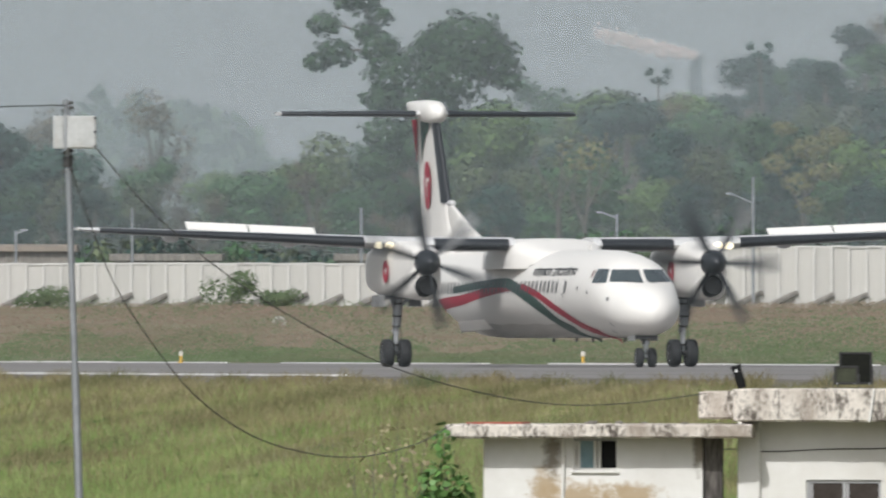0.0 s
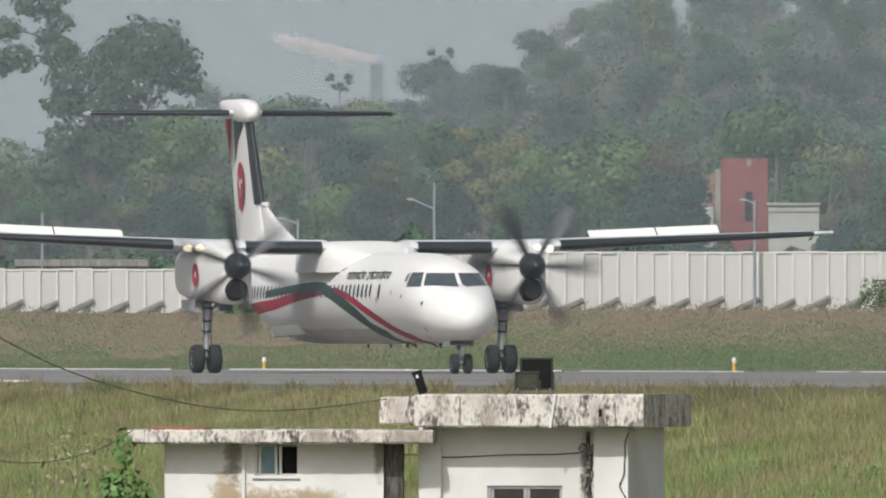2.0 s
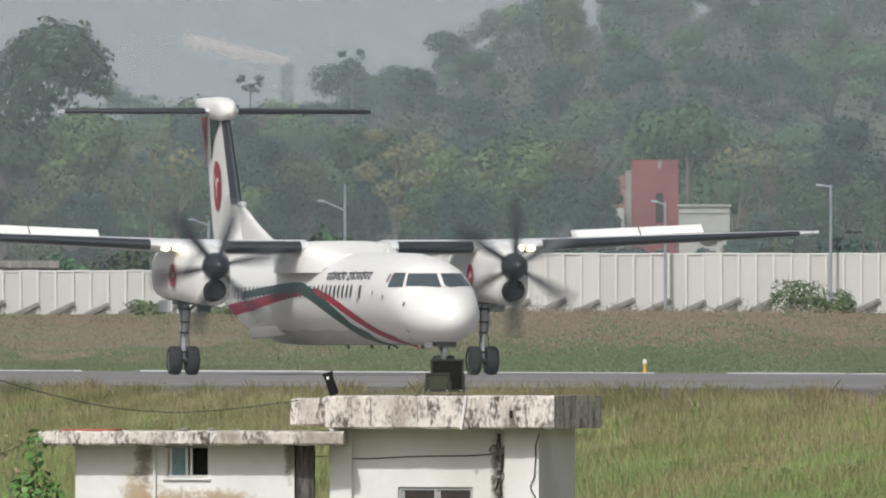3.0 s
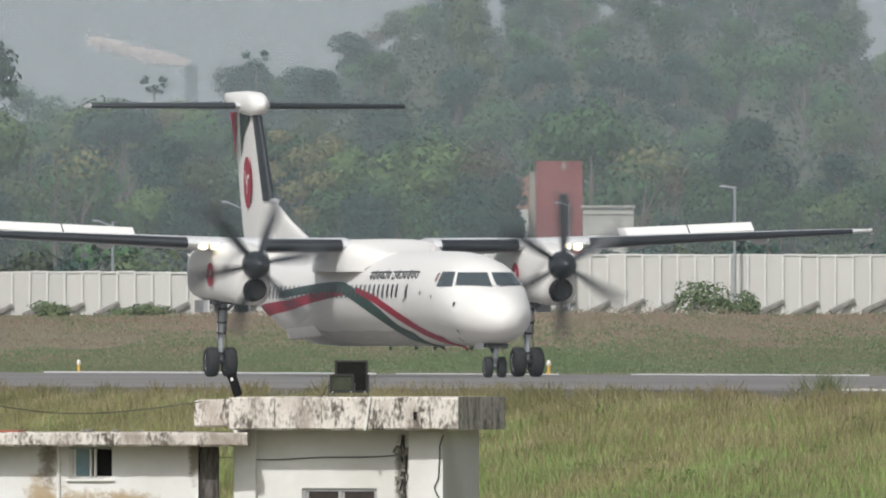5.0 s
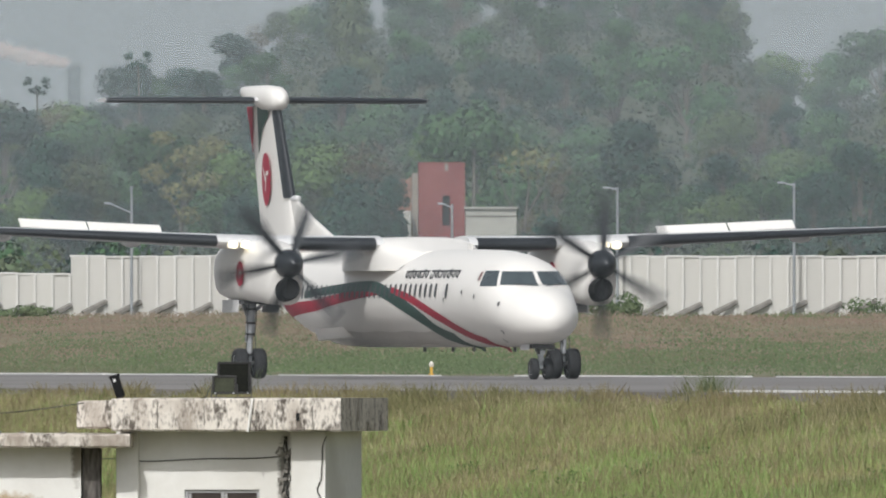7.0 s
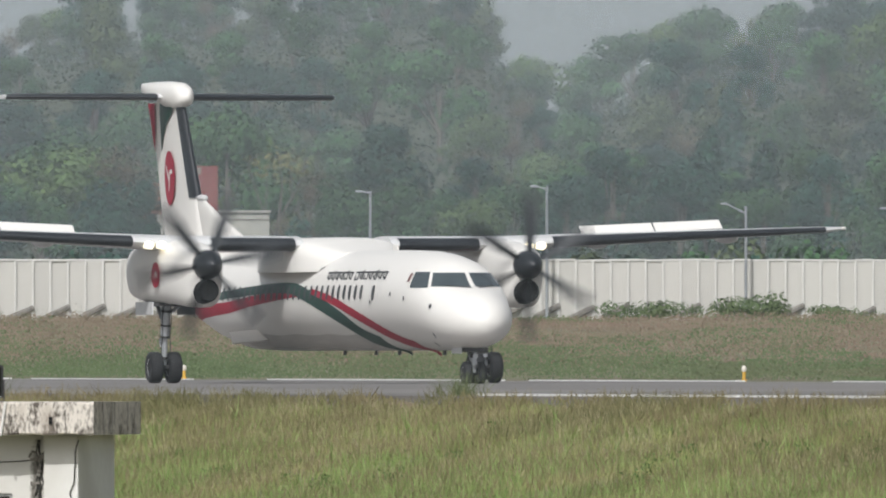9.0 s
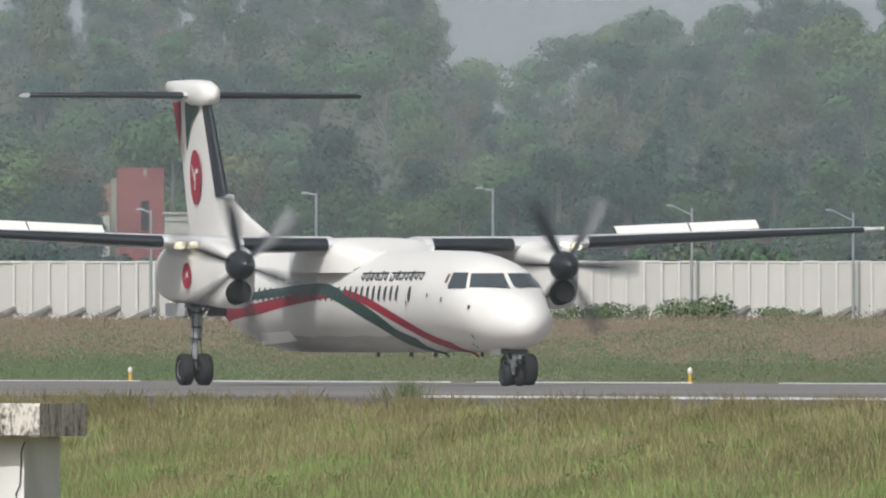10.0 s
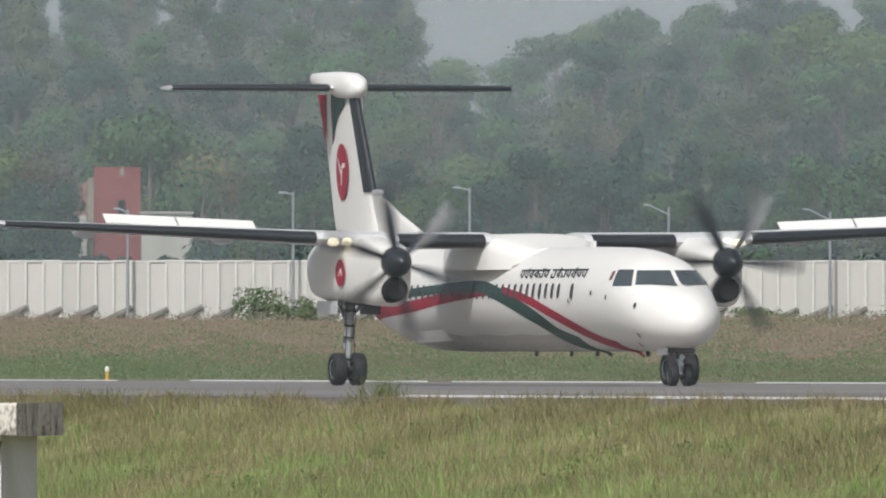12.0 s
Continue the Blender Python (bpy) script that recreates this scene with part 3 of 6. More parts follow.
def build_aircraft():
    ac = empty("turboprop_aircraft", pose(0, 540, 0), "white twin-propeller airliner with red and green ribbons taxiing", "aircraft")
    # fuselage
    rings, n = [], 36
    xs = sorted({*[s[0] for s in SECT], *[15.40, 15.28, 15.03, 14.6, 14.1, 13.6, 13.1, 12.5, 11.9, 10.9, 7, 2, -2, -5, -7, -9, -11, -13, -15]}, reverse=True)
    for x in xs:
        w, t, b = body(x)
        c, h = (t + b) / 2, (t - b) / 2
        rings.append([(x, w * math.cos(2 * math.pi * i / n), c + h * math.sin(2 * math.pi * i / n)) for i in range(n)])
    fus = part("fuselage", loft(bmesh.new(), rings), M["white"], ac, "glossy white painted tube with blunt nose", 50)
    # wing-root fairing above the cabin
    rings = []
    for x, hw, zt in ((3.9, 0.7, 3.46), (3.4, 1.05, 3.54), (2.9, 1.30, 3.66), (2.5, 1.42, 3.77), (2.3, 1.46, 3.81), (1.6, 1.48, 3.84), (0, 1.48, 3.84), (-1.6, 1.40, 3.76), (-3.2, 0.9, 3.60), (-4.2, 0.3, 3.50)):
        ring = []
        for i in range(15):
            a = math.pi * i / 14
            ring.append((x, hw * math.copysign(abs(math.cos(a)) ** 0.5, math.cos(a)), 2.92 + (zt - 2.92) * abs(math.sin(a)) ** 0.5))
        rings.append(ring)
    part("wing_root_fairing", loft(bmesh.new(), rings), M["white"], fus, "", 45)
    part("fairing_seam", shell_patch(bmesh.new(), [[flank(x, 2.93 + dz + 0.10 * max(0, (x - 2.9) / 0.8) ** 2, 0.02) for x in np.linspace(-1.6, 3.7, 24)] for dz in (0.0, 0.03)]), M["ink"], fus, "thin dark seam under the fairing")
    # belly fairing plates and aerials
    bm2 = box(bmesh.new(), -0.03, 0.03, -0.62, 0.62, -0.19, 0.19, 0.012, pose(-2.5, -1.28, 1.24, 6, -38, 4))
    part("ventral_panel", bm2, M["white"], ac, "white panel hanging below the belly")
    for x in (2.0, 5.0, 7.2, 11.4):
        part("aerial", newbox(x - 0.14, x + 0.10, -0.02, 0.02, 0.74, 0.875, 0.01), M["darkmetal"], fus, "small blade aerial")
    part("roof_aerial", newbox(6.6, 7.0, -0.02, 0.02, 3.45, 3.62, 0.01), M["white"], fus)
    # belly band: some dirt, mostly the underside's shade painted on
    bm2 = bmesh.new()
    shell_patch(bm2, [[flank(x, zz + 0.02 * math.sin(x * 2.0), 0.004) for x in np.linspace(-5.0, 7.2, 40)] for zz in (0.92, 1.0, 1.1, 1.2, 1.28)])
    part("belly_grime", bm2, M["grime"], fus, "brownish grey band of belly dirt and painted shade", 60)
    # livery ribbons
    rib = (((-9.6, 1.84), (-7.0, 1.93), (-4.7, 2.01), (-2.34, 2.17), (0.48, 2.32), (2.1, 2.37), (3.6, 2.34)), (0.36, 0.18), "red"), \
          (((-6.0, 2.30), (-3.0, 2.42), (-0.4, 2.50), (1.4, 2.49), (2.5, 2.37), (3.95, 2.14), (5.77, 1.76), (6.78, 1.47), (7.5, 1.20), (8.6, 0.97)), (0.20, 0.50), "green"), \
          (((3.3, 2.42), (4.2, 2.32), (5.59, 2.15), (7.12, 1.87), (8.62, 1.55), (9.83, 1.24), (10.7, 1.02), (11.3, 0.91)), (0.14, 0.40), "red")
    for k, (spine, wd, colr) in enumerate(rib):
        part("livery_ribbon", ribbon(spine, wd, 0.006 + 0.002 * k), M[colr], fus, "painted %s ribbon" % ("dark green" if colr == "green" else "red"), 60)
    # cabin windows and doors on the flank
    for i in range(32):
        x = 8.16 - 0.534 * i
        if x < -9.4:
            break
        part("cabin_window", oval_patch(x, 2.37, 0.105, 0.19, 0.018), M["cabinglass"], fus, "small dark oval window")
    part("door_window", oval_patch(9.29, 2.35, 0.12, 0.20, 0.018), M["cabinglass"], fus)
    bm = bmesh.new()
    for z0, z1, x0, x1 in ((1.25, 2.90, 8.98, 9.00), (1.25, 2.90, 9.72, 9.74), (2.88, 2.90, 8.98, 9.74)):
        shell_patch(bm, [[flank(x0, z0 + (z1 - z0) * j / 8, 0.007), flank(x1, z0 + (z1 - z0) * j / 8, 0.007)] for j in range(9)])
    part("cabin_door_seam", bm, M["belly"], fus, "fine grey seam of the front door")
    # unreadable title: dark strokes hung from a bar
    bm = bmesh.new()
    rnd = random.Random(8)
    def stroke(x0, z0, x1, z1, wd, lift):
        """A painted bar from (x0, z0) to (x1, z1); the letters lean forward with height."""
        sl = -0.35
        dx, dz = x1 - x0, z1 - z0
        k = math.hypot(dx, dz) or 1.0
        ox, oz = -dz / k * wd, dx / k * wd * 0.45
        at = lambda a, b: flank(a + sl * (b - 2.80), b, lift)
        shell_patch(bm, [[at(x0 - ox, z0 - oz), at(x0 + ox, z0 + oz)], [at(x1 - ox, z1 - oz), at(x1 + ox, z1 + oz)]])
    x = 4.42
    for word in (6, 7):
        w0 = x
        for k in range(word):
            c = rnd.uniform(0.28, 0.36)
            zb, zt = 2.68 + 0.006 * rnd.randrange(4), 2.875
            stroke(x + c, zb, x + c, zt, 0.055, 0.009)
            kind = rnd.randrange(3)
            if kind != 2:
                stroke(x + c, zb + 0.02, x + c * 0.2, zb + 0.09, 0.05, 0.010)
                stroke(x + c * 0.2, zb + 0.09, x + c * (0.9 if kind else 0.5), zt - 0.03, 0.05, 0.011)
            else:
                stroke(x + c * 0.25, zb + 0.02, x + c * 0.25, zt - 0.06, 0.045, 0.010)
                stroke(x + c * 0.25, zb + 0.02, x + c * 0.8, zb + 0.03, 0.05, 0.011)
            if k % 3 == 1:
                stroke(x + c * 0.4, zt, x + c, zt + 0.07, 0.05, 0.010)
            x += c + 0.10
        for j in range(8):
            a, b = w0 + (x - w0) * j / 8, w0 + (x - w0) * (j + 1) / 8
            stroke(a, 2.885, b, 2.885, 0.05, 0.012)
        x += 0.22
    part("title_strokes", bm, M["ink"], fus, "dark grey unreadable lettering strokes")
    for x, z in ((10.9, 2.31), (12.04, 2.20), (13.7, 1.99), (13.6, 1.27), (13.0, 1.05), (9.1, 2.12)):
        part("probe", oval_patch(x, z, 0.05, 0.06, 0.03, 8), M["ink"], fus)
    # windscreen
    def pane(b0, b1, za, zb, glass="darkglass", label="dark cockpit pane"):
        g = [[skin_at(za + (zb - za) * i / 5, b0 + (b1 - b0) * j / 6, 0.012) for j in range(7)] for i in range(6)]
        part("cockpit_window", shell_patch(bmesh.new(), g), M[glass], fus, label, 60)
    for s in (1, -1):
        pane(s * 1.3, s * 23.5, 2.50, 2.86)
        pane(s * 26.0, s * 47.0, 2.47, 2.88)
        pane(s * 51.5, s * 57.5, 2.62, 2.85, "brownglass", "small reddish-brown rear pane")
    part("wiper", newrod(skin_at(2.47, 2, 0.03), skin_at(2.52, 14, 0.03), 0.012, seg=5), M["ink"], fus)
    part("wiper", newrod(skin_at(2.47, -2, 0.03), skin_at(2.52, -14, 0.03), 0.012, seg=5), M["ink"], fus)
    # wings: one straight centre piece and two tapered outer panels, a slight upward angle
    st = [(1.2, 2.25, 3.62, 3.05, 0.165), (4.36, 2.05, 3.64, 2.95, 0.165), (9.0, 1.45, 3.86, 2.25, 0.15), (13.6, 0.85, 4.06, 1.35, 0.14), (14.2, 0.50, 4.10, 0.75, 0.12)]
    for s in (-1, 1):
        sts = [(s * y, x, z, c, t) for y, x, z, c, t in st]
        wing = part("wing", wing_mesh(sts), M["belly"], ac, "pale grey high-mounted wing", 40)
        inner = [(s * y, *[a + (b - a) * (y - 1.2) / 3.16 for a, b in zip(st[0][1:], st[1][1:])]) for y in (1.42, 3.66)]
        part("leading_edge_boot", boot_mesh(inner, 0.13), M["boot"], wing, "black rubber boot", 60)
        outer = []
        for y in (5.75, 7.5, 9.0, 11.5, 13.6):
            k = 1 if y <= 9 else 2
            f = (y - st[k][0]) / (st[k + 1][0] - st[k][0])
            outer.append((s * y, *[a + (b - a) * f for a, b in zip(st[k][1:], st[k + 1][1:])]))
        part("leading_edge_boot", boot_mesh(outer, 0.13), M["boot"], wing, "black rubber boot", 60)
        for y0, y1 in ((6.95, 8.95), (9.0, 10.85)):
            bm = bmesh.new()
            vs = []
            for y in (y0, y1):
                zz = 3.93 + (y - 7) * 0.046
                xx = 0.55 - (y - 7) * 0.03
                vs.append([bm.verts.new((xx + a, s * y, zz + b)) for a, b in ((0.0, 0.0), (-0.36, 0.23), (-0.39, 0.22), (-0.04, -0.02))])
            for i in range(4):
                bm.faces.new((vs[0][i], vs[0][(i + 1) % 4], vs[1][(i + 1) % 4], vs[1][i]))
            bm.faces.new(vs[0])
            bm.faces.new(vs[1][::-1])
            part("spoiler", bm, M["white"], wing, "raised white spoiler panel")
        for y in (7.6, 11.2):
            part("flap_track", lathe(bmesh.new(), [(0.4, 0.02), (0.1, 0.12), (-0.6, 0.16), (-1.3, 0.10), (-1.7, 0.02)], "x", 10, (0.2, s * y, 3.68 + (y - 7) * 0.04)), M["belly"], wing, "", 50)
        part("tip_light", lathe(bmesh.new(), [(0.06, 0.01), (0.0, 0.05), (-0.2, 0.04), (-0.3, 0.01)], "x", 8, (0.62, s * 14.18, 4.11)), M["white"], wing, "", 50)
        for y in (5.02, 5.36):
            part("landing_light", lathe(bmesh.new(), [(2.22, 0.01), (2.20, 0.095), (2.1, 0.11), (1.7, 0.09)], "x", 14, (0, s * y, 3.62)), GLOW, wing, "glowing landing light", 50)
        # nacelle with its intake, gear bay and exhaust
        rings = []
        for x, hw, zt, zb in ((4.08, 0.40, 3.48, 2.72), (3.9, 0.47, 3.55, 2.2), (3.6, 0.54, 3.60, 1.98), (3.0, 0.60, 3.66, 2.0), (2.0, 0.66, 3.76, 2.06), (0.8, 0.68, 3.80, 2.08), (-0.6, 0.68, 3.74, 2.10), (-1.4, 0.66, 3.62, 2.20), (-1.9, 0.55, 3.50, 2.45), (-2.3, 0.30, 3.40, 2.80)):
            c, h = (zt + zb) / 2, (zt - zb) / 2
            rings.append([(x, s * HUB_Y + hw * math.copysign(abs(math.cos(a)) ** 0.62, math.cos(a)), c + h * math.copysign(abs(math.sin(a)) ** 0.62, math.sin(a))) for a in [2 * math.pi * i / 28 for i in range(28)]])
        nac = part("engine_nacelle", loft(bmesh.new(), rings), M["white"], ac, "white engine pod under the wing", 45)
        part("air_intake", lathe(bmesh.new(), [(4.22, 0.19), (4.26, 0.26), (4.18, 0.305), (3.7, 0.35), (3.5, 0.34)], "x", 20, (0, s * HUB_Y, 2.42)), M["black"], nac, "black chin intake lip", 50)
        part("intake_mouth", lathe(bmesh.new(), [(4.20, 0.02), (4.19, 0.18)], "x", 16, (0, s * HUB_Y, 2.42)), M["black"], nac)
        bm = bmesh.new()
        yy = s * HUB_Y - 0.695
        c = bm.verts.new((1.55, yy, 2.84))
        ring = [bm.verts.new((1.55 + 0.42 * math.cos(a), yy, 2.84 + 0.34 * math.sin(a))) for a in [2 * math.pi * i / 20 for i in range(20)]]
        for i in range(20):
            bm.faces.new((c, ring[i], ring[(i + 1) % 20]))
        part("red_disc", bm, M["red"], nac, "plain red disc badge")
        bm = bmesh.new()
        vs = [bm.verts.new(p) for p in ((1.75, yy - 0.004, 2.74), (1.62, yy - 0.004, 2.98), (1.46, yy - 0.004, 2.84), (1.38, yy - 0.004, 2.72), (1.55, yy - 0.004, 2.86))]
        bm.faces.new(vs)
        part("badge_mark", bm, M["white"], nac, "plain white mark")
        # propeller
        prop = part("propeller", lathe(bmesh.new(), [(0.52, 0.01), (0.48, 0.08), (0.38, 0.18), (0.20, 0.29), (0.0, 0.365), (-0.20, 0.39), (-0.26, 0.34)], "x", 24), M["boot"], ac, "dark six-bladed propeller spinning", 50, pose(HUB_X, s * HUB_Y, HUB_Z))
        blade = mesh_of("blade", blade_mesh(), M["boot"], 50)
        for i in range(6):
            ob = new("blade", blade)
            ob.parent = prop
            ob.matrix_basis = pose(0, 0, 0, 60 * i, 0, 0)
        PROPS.append(prop)
        # open doors of the gear bay
        part("gear_door", newbox(-0.95, 0.75, s * 4.9 - 0.02, s * 4.9 + 0.02, 1.80, 2.14, 0.01), M["belly"], nac, "open pale gear door")
        # main leg
        leg = part("main_gear_leg", newrod((0.0, s * 4.4, 0.48), (0.12, s * 4.4, 1.35), 0.075, seg=14), M["metal"], ac, "oily steel landing gear leg", 40)
        part("outer_cylinder", newrod((0.10, s * 4.4, 1.2), (0.25, s * 4.4, 2.25), 0.125, seg=14), M["metal"], leg, "", 40)
        part("axle", newrod((0.0, s * 4.4 - 0.36, 0.415), (0.0, s * 4.4 + 0.36, 0.415), 0.07, seg=12), M["darkmetal"], leg, "", 40)
        bm = bmesh.new()
        rod(bm, (0.05, s * 4.4, 0.75), (-0.35, s * 4.4, 1.1), 0.04, seg=8)
        rod(bm, (-0.35, s * 4.4, 1.1), (0.06, s * 4.4, 1.45), 0.04, seg=8)
        part("torque_link", bm, M["metal"], leg, "", 40)
        for zz, rr in ((0.64, 0.085), (1.20, 0.14), (1.50, 0.135), (1.88, 0.14)):
            xx = 0.1 * zz / 0.9
            part("collar", newrod((xx - 0.005, s * 4.4, zz), (xx + 0.005, s * 4.4, zz + 0.055), rr, seg=12), M["darkmetal"], leg, "", 40)
        for o in (-0.13, 0.12):
            tube("hose", [(0.16, s * 4.4 + o * 0.6, 0.5), (0.22, s * 4.4 + o, 0.85), (0.25, s * 4.4 + o * 0.8, 1.25), (0.32, s * 4.4 + o, 1.7), (0.36, s * 4.4 + o * 0.5, 2.2)], 0.014, M["tyre"], leg, "black brake hose")
        part("side_stay", newrod((0.22, s * 4.4, 1.75), (0.1, s * 4.4 + 0.5, 2.15), 0.05, seg=8), M["metal"], leg, "", 40)
        part("bay_rim", newbox(-0.75, 1.15, s * HUB_Y - 0.5, s * HUB_Y + 0.5, 2.02, 2.12, 0.02), M["darkmetal"], nac, "dark mouth of the gear bay")
        part("drag_brace", newrod((0.12, s * 4.4, 1.5), (-1.0, s * 4.4, 2.3), 0.06, seg=8), M["metal"], leg, "", 40)
        for d in (-1, 1):
            if d != s:
                part("gear_door", newbox(-0.7, 1.0, s * 4.4 + d * 0.56 - 0.02, s * 4.4 + d * 0.56 + 0.02, 1.80, 2.2, 0.015), M["darkmetal"], nac, "open dark gear door")
            WHEELS.append((wheel_part(ac, "main_wheel", 0.0, s * 4.4 + d * 0.255, 0.415, 0.33, 0.2), 0.415))
    # nose gear
    leg = part("nose_gear_leg", newrod((14.0, 0, 0.30), (14.08, 0, 1.0), 0.07, seg=12), M["metal"], ac, "short steel nose leg", 40)
    part("axle", newrod((14.0, -0.22, 0.285), (14.0, 0.22, 0.285), 0.05, seg=10), M["darkmetal"], leg, "", 40)
    part("brace", newrod((14.0, 0, 0.55), (13.3, 0, 0.95), 0.045, seg=8), M["metal"], leg, "", 40)
    part("steering_collar", newrod((14.05, 0, 0.68), (14.06, 0, 0.80), 0.115, seg=12), M["darkmetal"], leg, "", 40)
    bm = bmesh.new()
    rod(bm, (14.08, 0, 0.40), (14.26, 0, 0.53), 0.03, seg=8)
    rod(bm, (14.26, 0, 0.53), (14.10, 0, 0.68), 0.03, seg=8)
    part("torque_link", bm, M["metal"], leg, "", 40)
    part("wheel_well", newbox(13.15, 14.35, -0.30, 0.30, 0.82, 0.93, 0.01), M["darkmetal"], fus, "dark open nose wheel well")
    part("taxi_lamp", lathe(bmesh.new(), [(0.06, 0.01), (0.05, 0.07), (-0.05, 0.06), (-0.08, 0.02)], "x", 10, (14.16, 0, 0.72)), M["metal"], leg, "", 40)
    for d in (-1, 1):
        part("nose_gear_door", newbox(13.2, 14.1, d * 0.34 - 0.012, d * 0.34 + 0.012, 0.78, 0.94, 0.01), M["belly"], fus, "open pale gear door")
        WHEELS.append((wheel_part(ac, "nose_wheel", 14.0, d * 0.19, 0.285, 0.20, 0.1), 0.285))
    # fin, dorsal fillet, rudder
    def upright(sts):
        rings = [[(x - a, h, z) for a, h in aerofoil(c, t)] for z, x, c, t in sts]
        return loft(bmesh.new(), rings)
    fin = part("fin", upright([(3.3, -11.5, 4.4, 0.10), (4.97, -12.35, 3.55, 0.10), (7.75, -14.15, 2.6, 0.10)]), M["white"], ac, "tall white swept fin", 40)
    part("fin_intake", lathe(bmesh.new(), [(0.16, 0.05), (0.12, 0.085), (-0.3, 0.10), (-0.9, 0.03)], "x", 12, (-11.95, 0, 4.98)), M["belly"], fin, "small pale intake at the fin's foot", 50)
    part("dorsal_fillet", upright([(3.40, -5.7, 6.9, 0.03), (3.8, -7.4, 5.3, 0.045), (4.4, -10.0, 3.2, 0.07), (4.97, -12.0, 1.6, 0.10)]), M["white"], fin, "", 40)
    part("rudder", upright([(3.6, -15.0, 0.72, 0.07), (4.5, -15.25, 0.92, 0.07), (5.56, -15.45, 1.10, 0.07), (6.3, -15.75, 1.08, 0.07), (7.62, -16.25, 1.30, 0.07)]), M["white"], fin, "", 40)
    rings = []
    for z, x, c, t in ((5.0, -12.37, 3.54, 0.10), (7.70, -14.12, 2.61, 0.10)):
        prof = [p for p in aerofoil(c, t, 16)[:17] if p[0] <= 0.15 * c]
        full = [(a, -h) for a, h in prof[::-1]] + prof[1:]
        rings.append([(x - a + 0.012, h + math.copysign(0.012, h), z) for a, h in full])
    bm = bmesh.new()
    vs = [[bm.verts.new(p) for p in r] for r in rings]
    for i in range(len(vs[0]) - 1):
        bm.faces.new((vs[0][i], vs[0][i + 1], vs[1][i + 1], vs[1][i]))
    part("fin_boot", bm, M["boot"], fin, "black rubber boot", 60)
    # fin badge: red disc with a plain white mark, and the painted sweep at the top
    def fin_y(x, z, lift):
        c = np.interp(z, (3.3, 4.97, 7.75), (4.4, 3.55, 2.6))
        le = np.interp(z, (3.3, 4.97, 7.75), (-11.5, -12.35, -14.15))
        s = min(max((le - x) / c, 0.002), 0.999)
        h = 5 * 0.10 * c * (0.2969 * math.sqrt(s) - 0.1260 * s - 0.3516 * s * s + 0.2843 * s ** 3 - 0.1036 * s ** 4)
        return -h - lift
    bm = bmesh.new()
    grid = []
    for i in range(9):
        rr = 0.74 * i / 8 + 0.001
        grid.append([Vector((-15.05 + rr * math.cos(a), fin_y(-15.05 + rr * math.cos(a), 5.55 + rr * math.sin(a), 0.012), 5.55 + rr * math.sin(a))) for a in [2 * math.pi * k / 28 for k in range(29)]])
    part("fin_disc", shell_patch(bm, grid), M["red"], fin, "large red disc badge", 60)
    bm = bmesh.new()
    for quad in (((-0.42, 0.12), (-0.10, 0.10), (-0.06, 0.22), (-0.40, 0.24)), ((-0.12, 0.16), (0.02, -0.36), (0.12, -0.32), (0.0, 0.18)), ((0.0, 0.02), (0.10, -0.10), (0.50, 0.34), (0.42, 0.36))):
        vs = [bm.verts.new((-15.05 - a, fin_y(-15.05 - a, 5.55 + b, 0.018), 5.55 + b)) for a, b in quad]
        bm.faces.new(vs)
    part("badge_mark", bm, M["white"], fin, "plain white mark")
    bm = bmesh.new()
    shell_patch(bm, [[Vector((x, fin_y(x, z, 0.012), z)) for x in np.linspace(xa, xb, 5)] for z, xa, xb in ((7.72, -14.60, -16.25), (7.3, -14.75, -16.3), (7.0, -15.45, -16.25), (6.65, -15.85, -16.2), (6.3, -16.1, -16.18))])
    part("green_sweep", bm, M["green"], fin, "dark green painted sweep", 60)
    bm = bmesh.new()
    shell_patch(bm, [[Vector((x, -0.062, z)) for x in np.linspace(xa, xb, 3)] for z, xa, xb in ((7.60, -16.72, -17.45), (7.1, -16.72, -17.15), (6.6, -16.70, -16.9), (6.3, -16.68, -16.72))])
    part("red_sweep", bm, M["red"], fin, "red painted sweep")
    # tailplane and bullet fairing
    ts = [(-4.64, -15.35, 7.74, 1.15, 0.12), (-4.4, -15.25, 7.74, 1.35, 0.12), (0, -15.05, 7.74, 1.9, 0.12), (4.4, -15.25, 7.74, 1.35, 0.12), (4.64, -15.35, 7.74, 1.15, 0.12)]
    tail = part("tailplane", wing_mesh(ts), M["belly"], ac, "pale grey tailplane on top of the fin", 40)
    for s in (-1, 1):
        part("leading_edge_boot", boot_mesh([(s * 0.5, -14.81, 7.74, 1.84, 0.12), (s * 4.4, -15.25, 7.74, 1.35, 0.12), (s * 4.62, -15.345, 7.74, 1.16, 0.12)], 0.16), M["boot"], tail, "black rubber boot", 60)
    rings = []
    for x, r, z in ((-13.62, 0.05, 7.74), (-13.70, 0.17, 7.75), (-13.95, 0.29, 7.76), (-14.4, 0.35, 7.79), (-15.4, 0.35, 7.83), (-16.2, 0.28, 7.90), (-17.2, 0.21, 7.97), (-17.9, 0.15, 8.02), (-18.1, 0.05, 8.04)):
        rings.append([(x, r * 0.92 * math.copysign(abs(math.cos(a)) ** 0.8, math.cos(a)), z + r * math.copysign(abs(math.sin(a)) ** 0.8, math.sin(a))) for a in [2 * math.pi * i / 20 for i in range(20)]])
    part("bullet_fairing", loft(bmesh.new(), rings), M["white"], tail, "white bullet fairing", 50)
    return ac


GLOW = glow("landing_light_glow", (1.0, 0.90, 0.66), 1.5)
PROPS, WHEELS = [], []
aircraft = build_aircraft()


